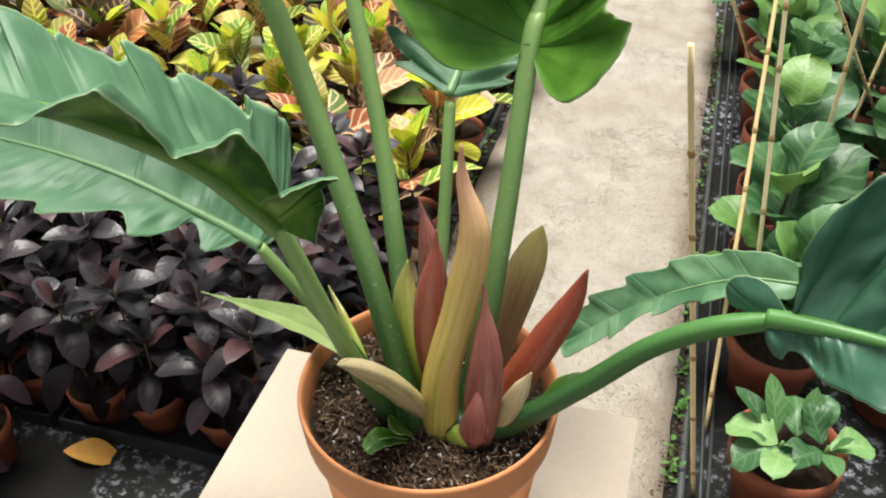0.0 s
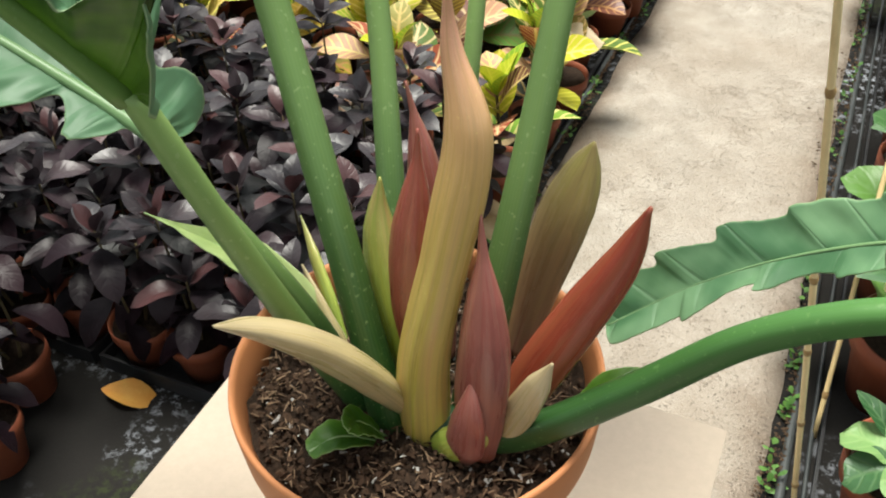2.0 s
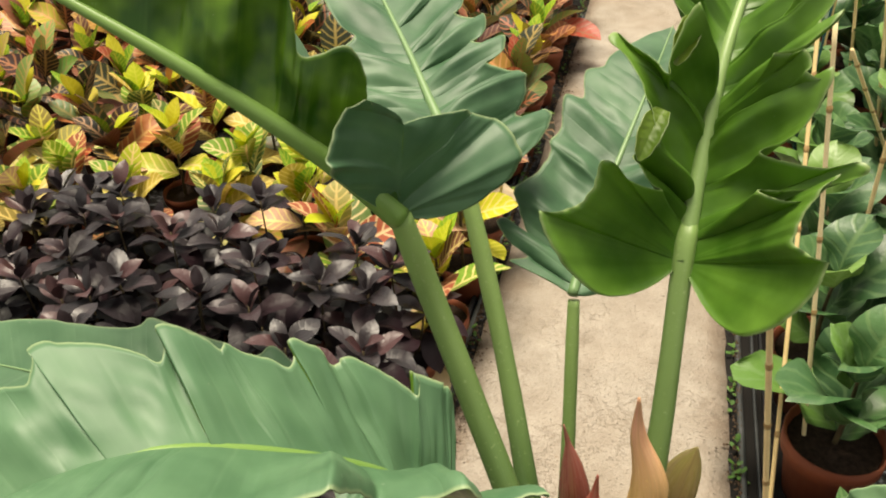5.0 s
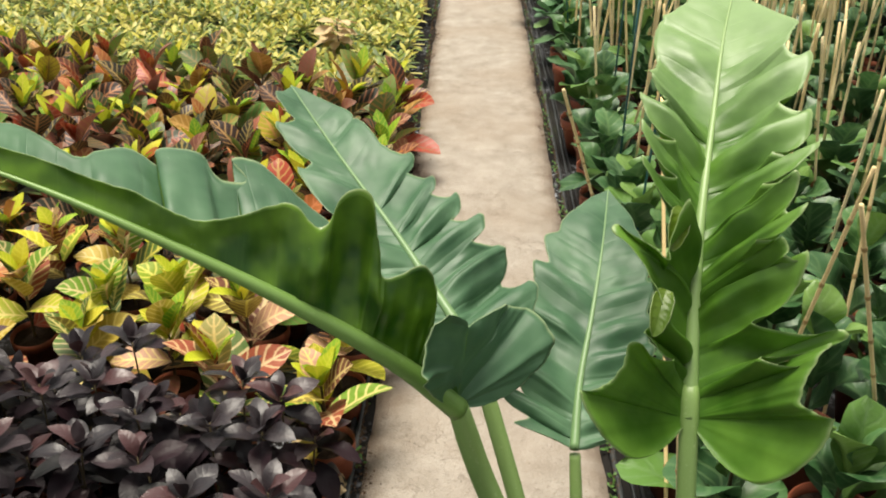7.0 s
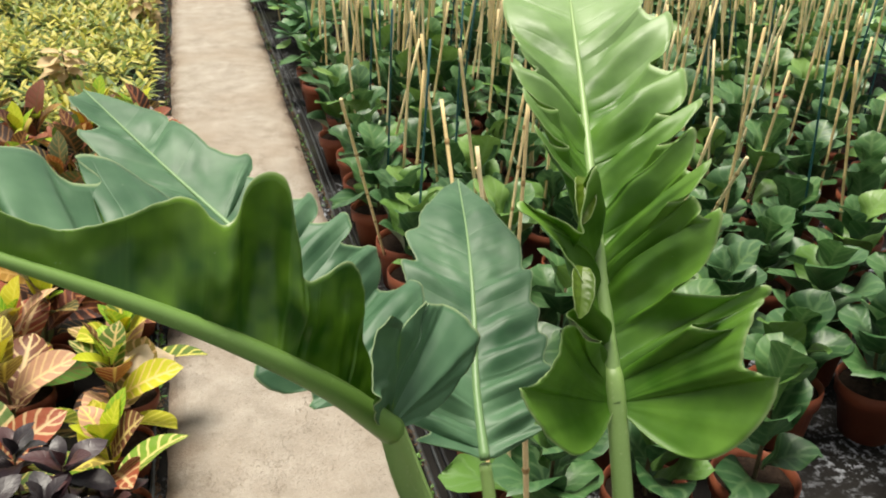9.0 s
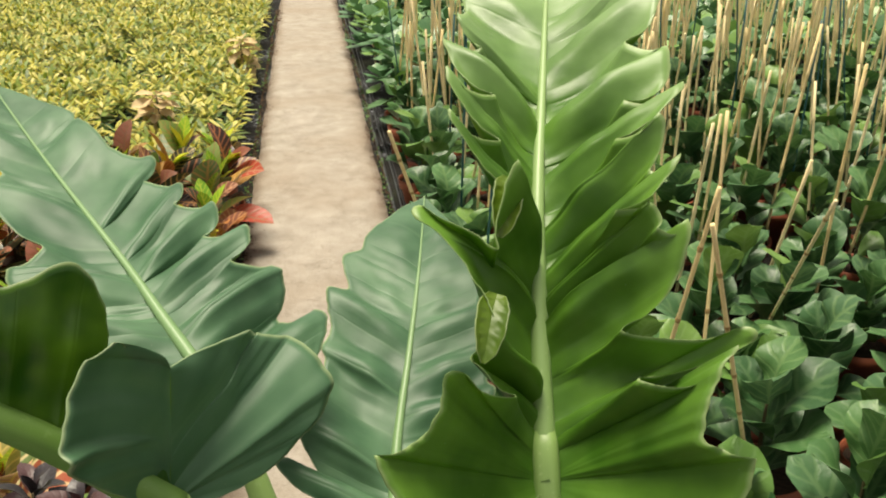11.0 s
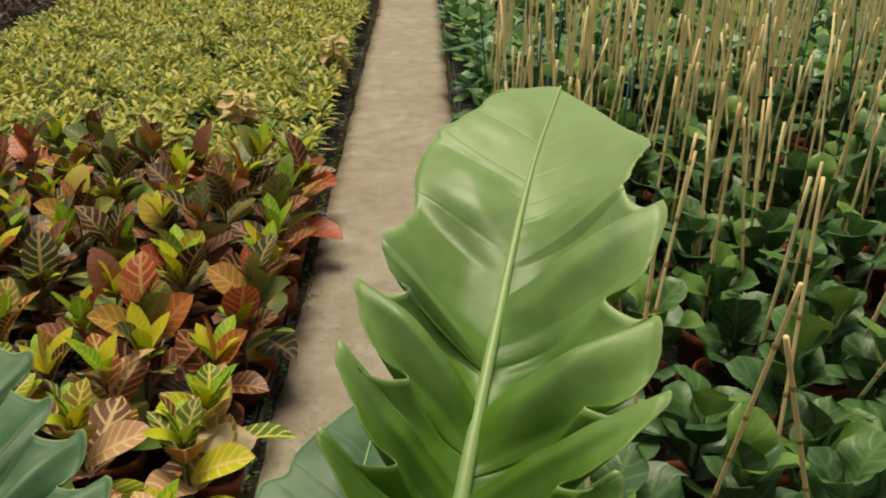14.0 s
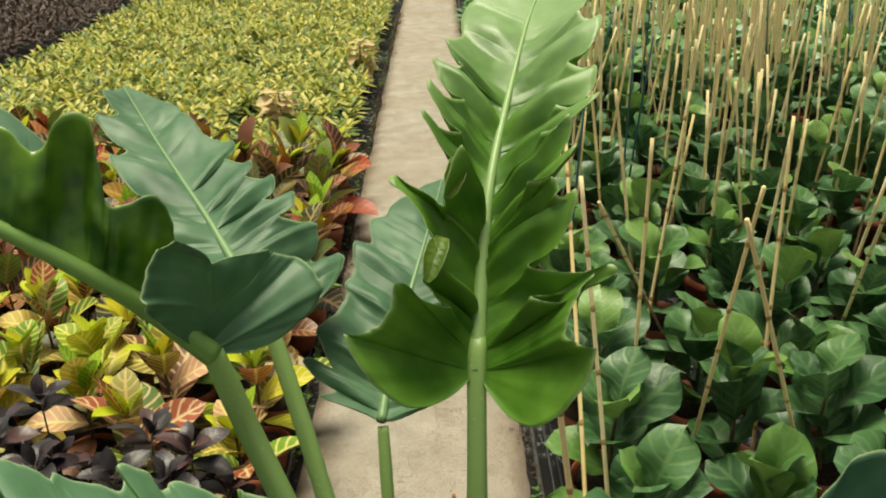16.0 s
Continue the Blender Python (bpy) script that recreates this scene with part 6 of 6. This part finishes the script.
def debris():
    """Soil and litter spilled over both edges of the path."""
    r_ = random.Random(77)
    verts, faces = [], []
    for _ in range(5200):
        y = 0.25 + 9.0 * r_.random() ** 1.6
        edge, side = (-0.385, -1) if r_.random() < 0.6 else (0.248, 1)
        heap = 0.5 + noise.noise(Vector((y * 3.0, edge, 0.0)))
        x = edge - side * abs(r_.gauss(0, 0.030 * max(0.15, heap))) + side * 0.012
        s = r_.uniform(0.0015, 0.0055) * (1 + 0.12 * y)
        z = 0.0185 + s * 0.3
        b, a = len(verts), r_.uniform(0, 6.28)
        for u, v, w in ((1, 0, 0), (-0.4, 0.8, 0.1), (-0.5, -0.7, 0), (0.1, 0.1, 0.9)):
            verts.append((x + s * (u * math.cos(a) - v * math.sin(a)), y + s * (u * math.sin(a) + v * math.cos(a)), z + s * w * 0.8 - s * 0.3))
        faces += [(b, b + 1, b + 3), (b + 1, b + 2, b + 3), (b + 2, b, b + 3)]
    return mesh_of("soil_debris", verts, faces, smooth=False)


spill = new("soil_debris", debris())
spill.data.materials.append(M_DEBRIS)
tagged(spill, "brown soil crumbs spilled along the path edges", "soil", kind="stuff")


def tray(x, y, w, d):
    ob = thing("plant_tray", "shallow black plastic plant tray on the ground fabric", "plant tray", "trays in the bed", pose(x, y, 0.001))
    bm = bmesh.new()
    for lo, hi in (((-w / 2, -d / 2, 0), (w / 2, d / 2, 0.006)), ((-w / 2, -d / 2, 0.006), (-w / 2 + 0.006, d / 2, 0.035)), ((w / 2 - 0.006, -d / 2, 0.006), (w / 2, d / 2, 0.035)), ((-w / 2 + 0.006, -d / 2, 0.006), (w / 2 - 0.006, -d / 2 + 0.006, 0.035)), ((-w / 2 + 0.006, d / 2 - 0.006, 0.006), (w / 2 - 0.006, d / 2, 0.035))):
        g = bmesh.ops.create_cube(bm, size=1)["verts"]
        for v in g:
            v.co = Vector([lo[i] + (v.co[i] + 0.5) * (hi[i] - lo[i]) for i in range(3)])
    me = bpy.data.meshes.new("tray_body")
    bm.to_mesh(me)
    bm.free()
    part("body", me, M_BLACK, ob)


for i in range(3):
    tray(-0.70 - 0.57 * i, 0.690, 0.55, 0.285)

label_ = new("plant_label", box_mesh("plant_label", (-0.03, -0.011, 0), (0.03, 0.011, 0.0015), 0.0004))
label_.data.materials.append(M_WHITE)
label_.matrix_basis = pose(-0.50, 0.50, 0.012, 6, 8, 10)
tagged(label_, "blank white plastic plant label lying on the ground", "plant label")
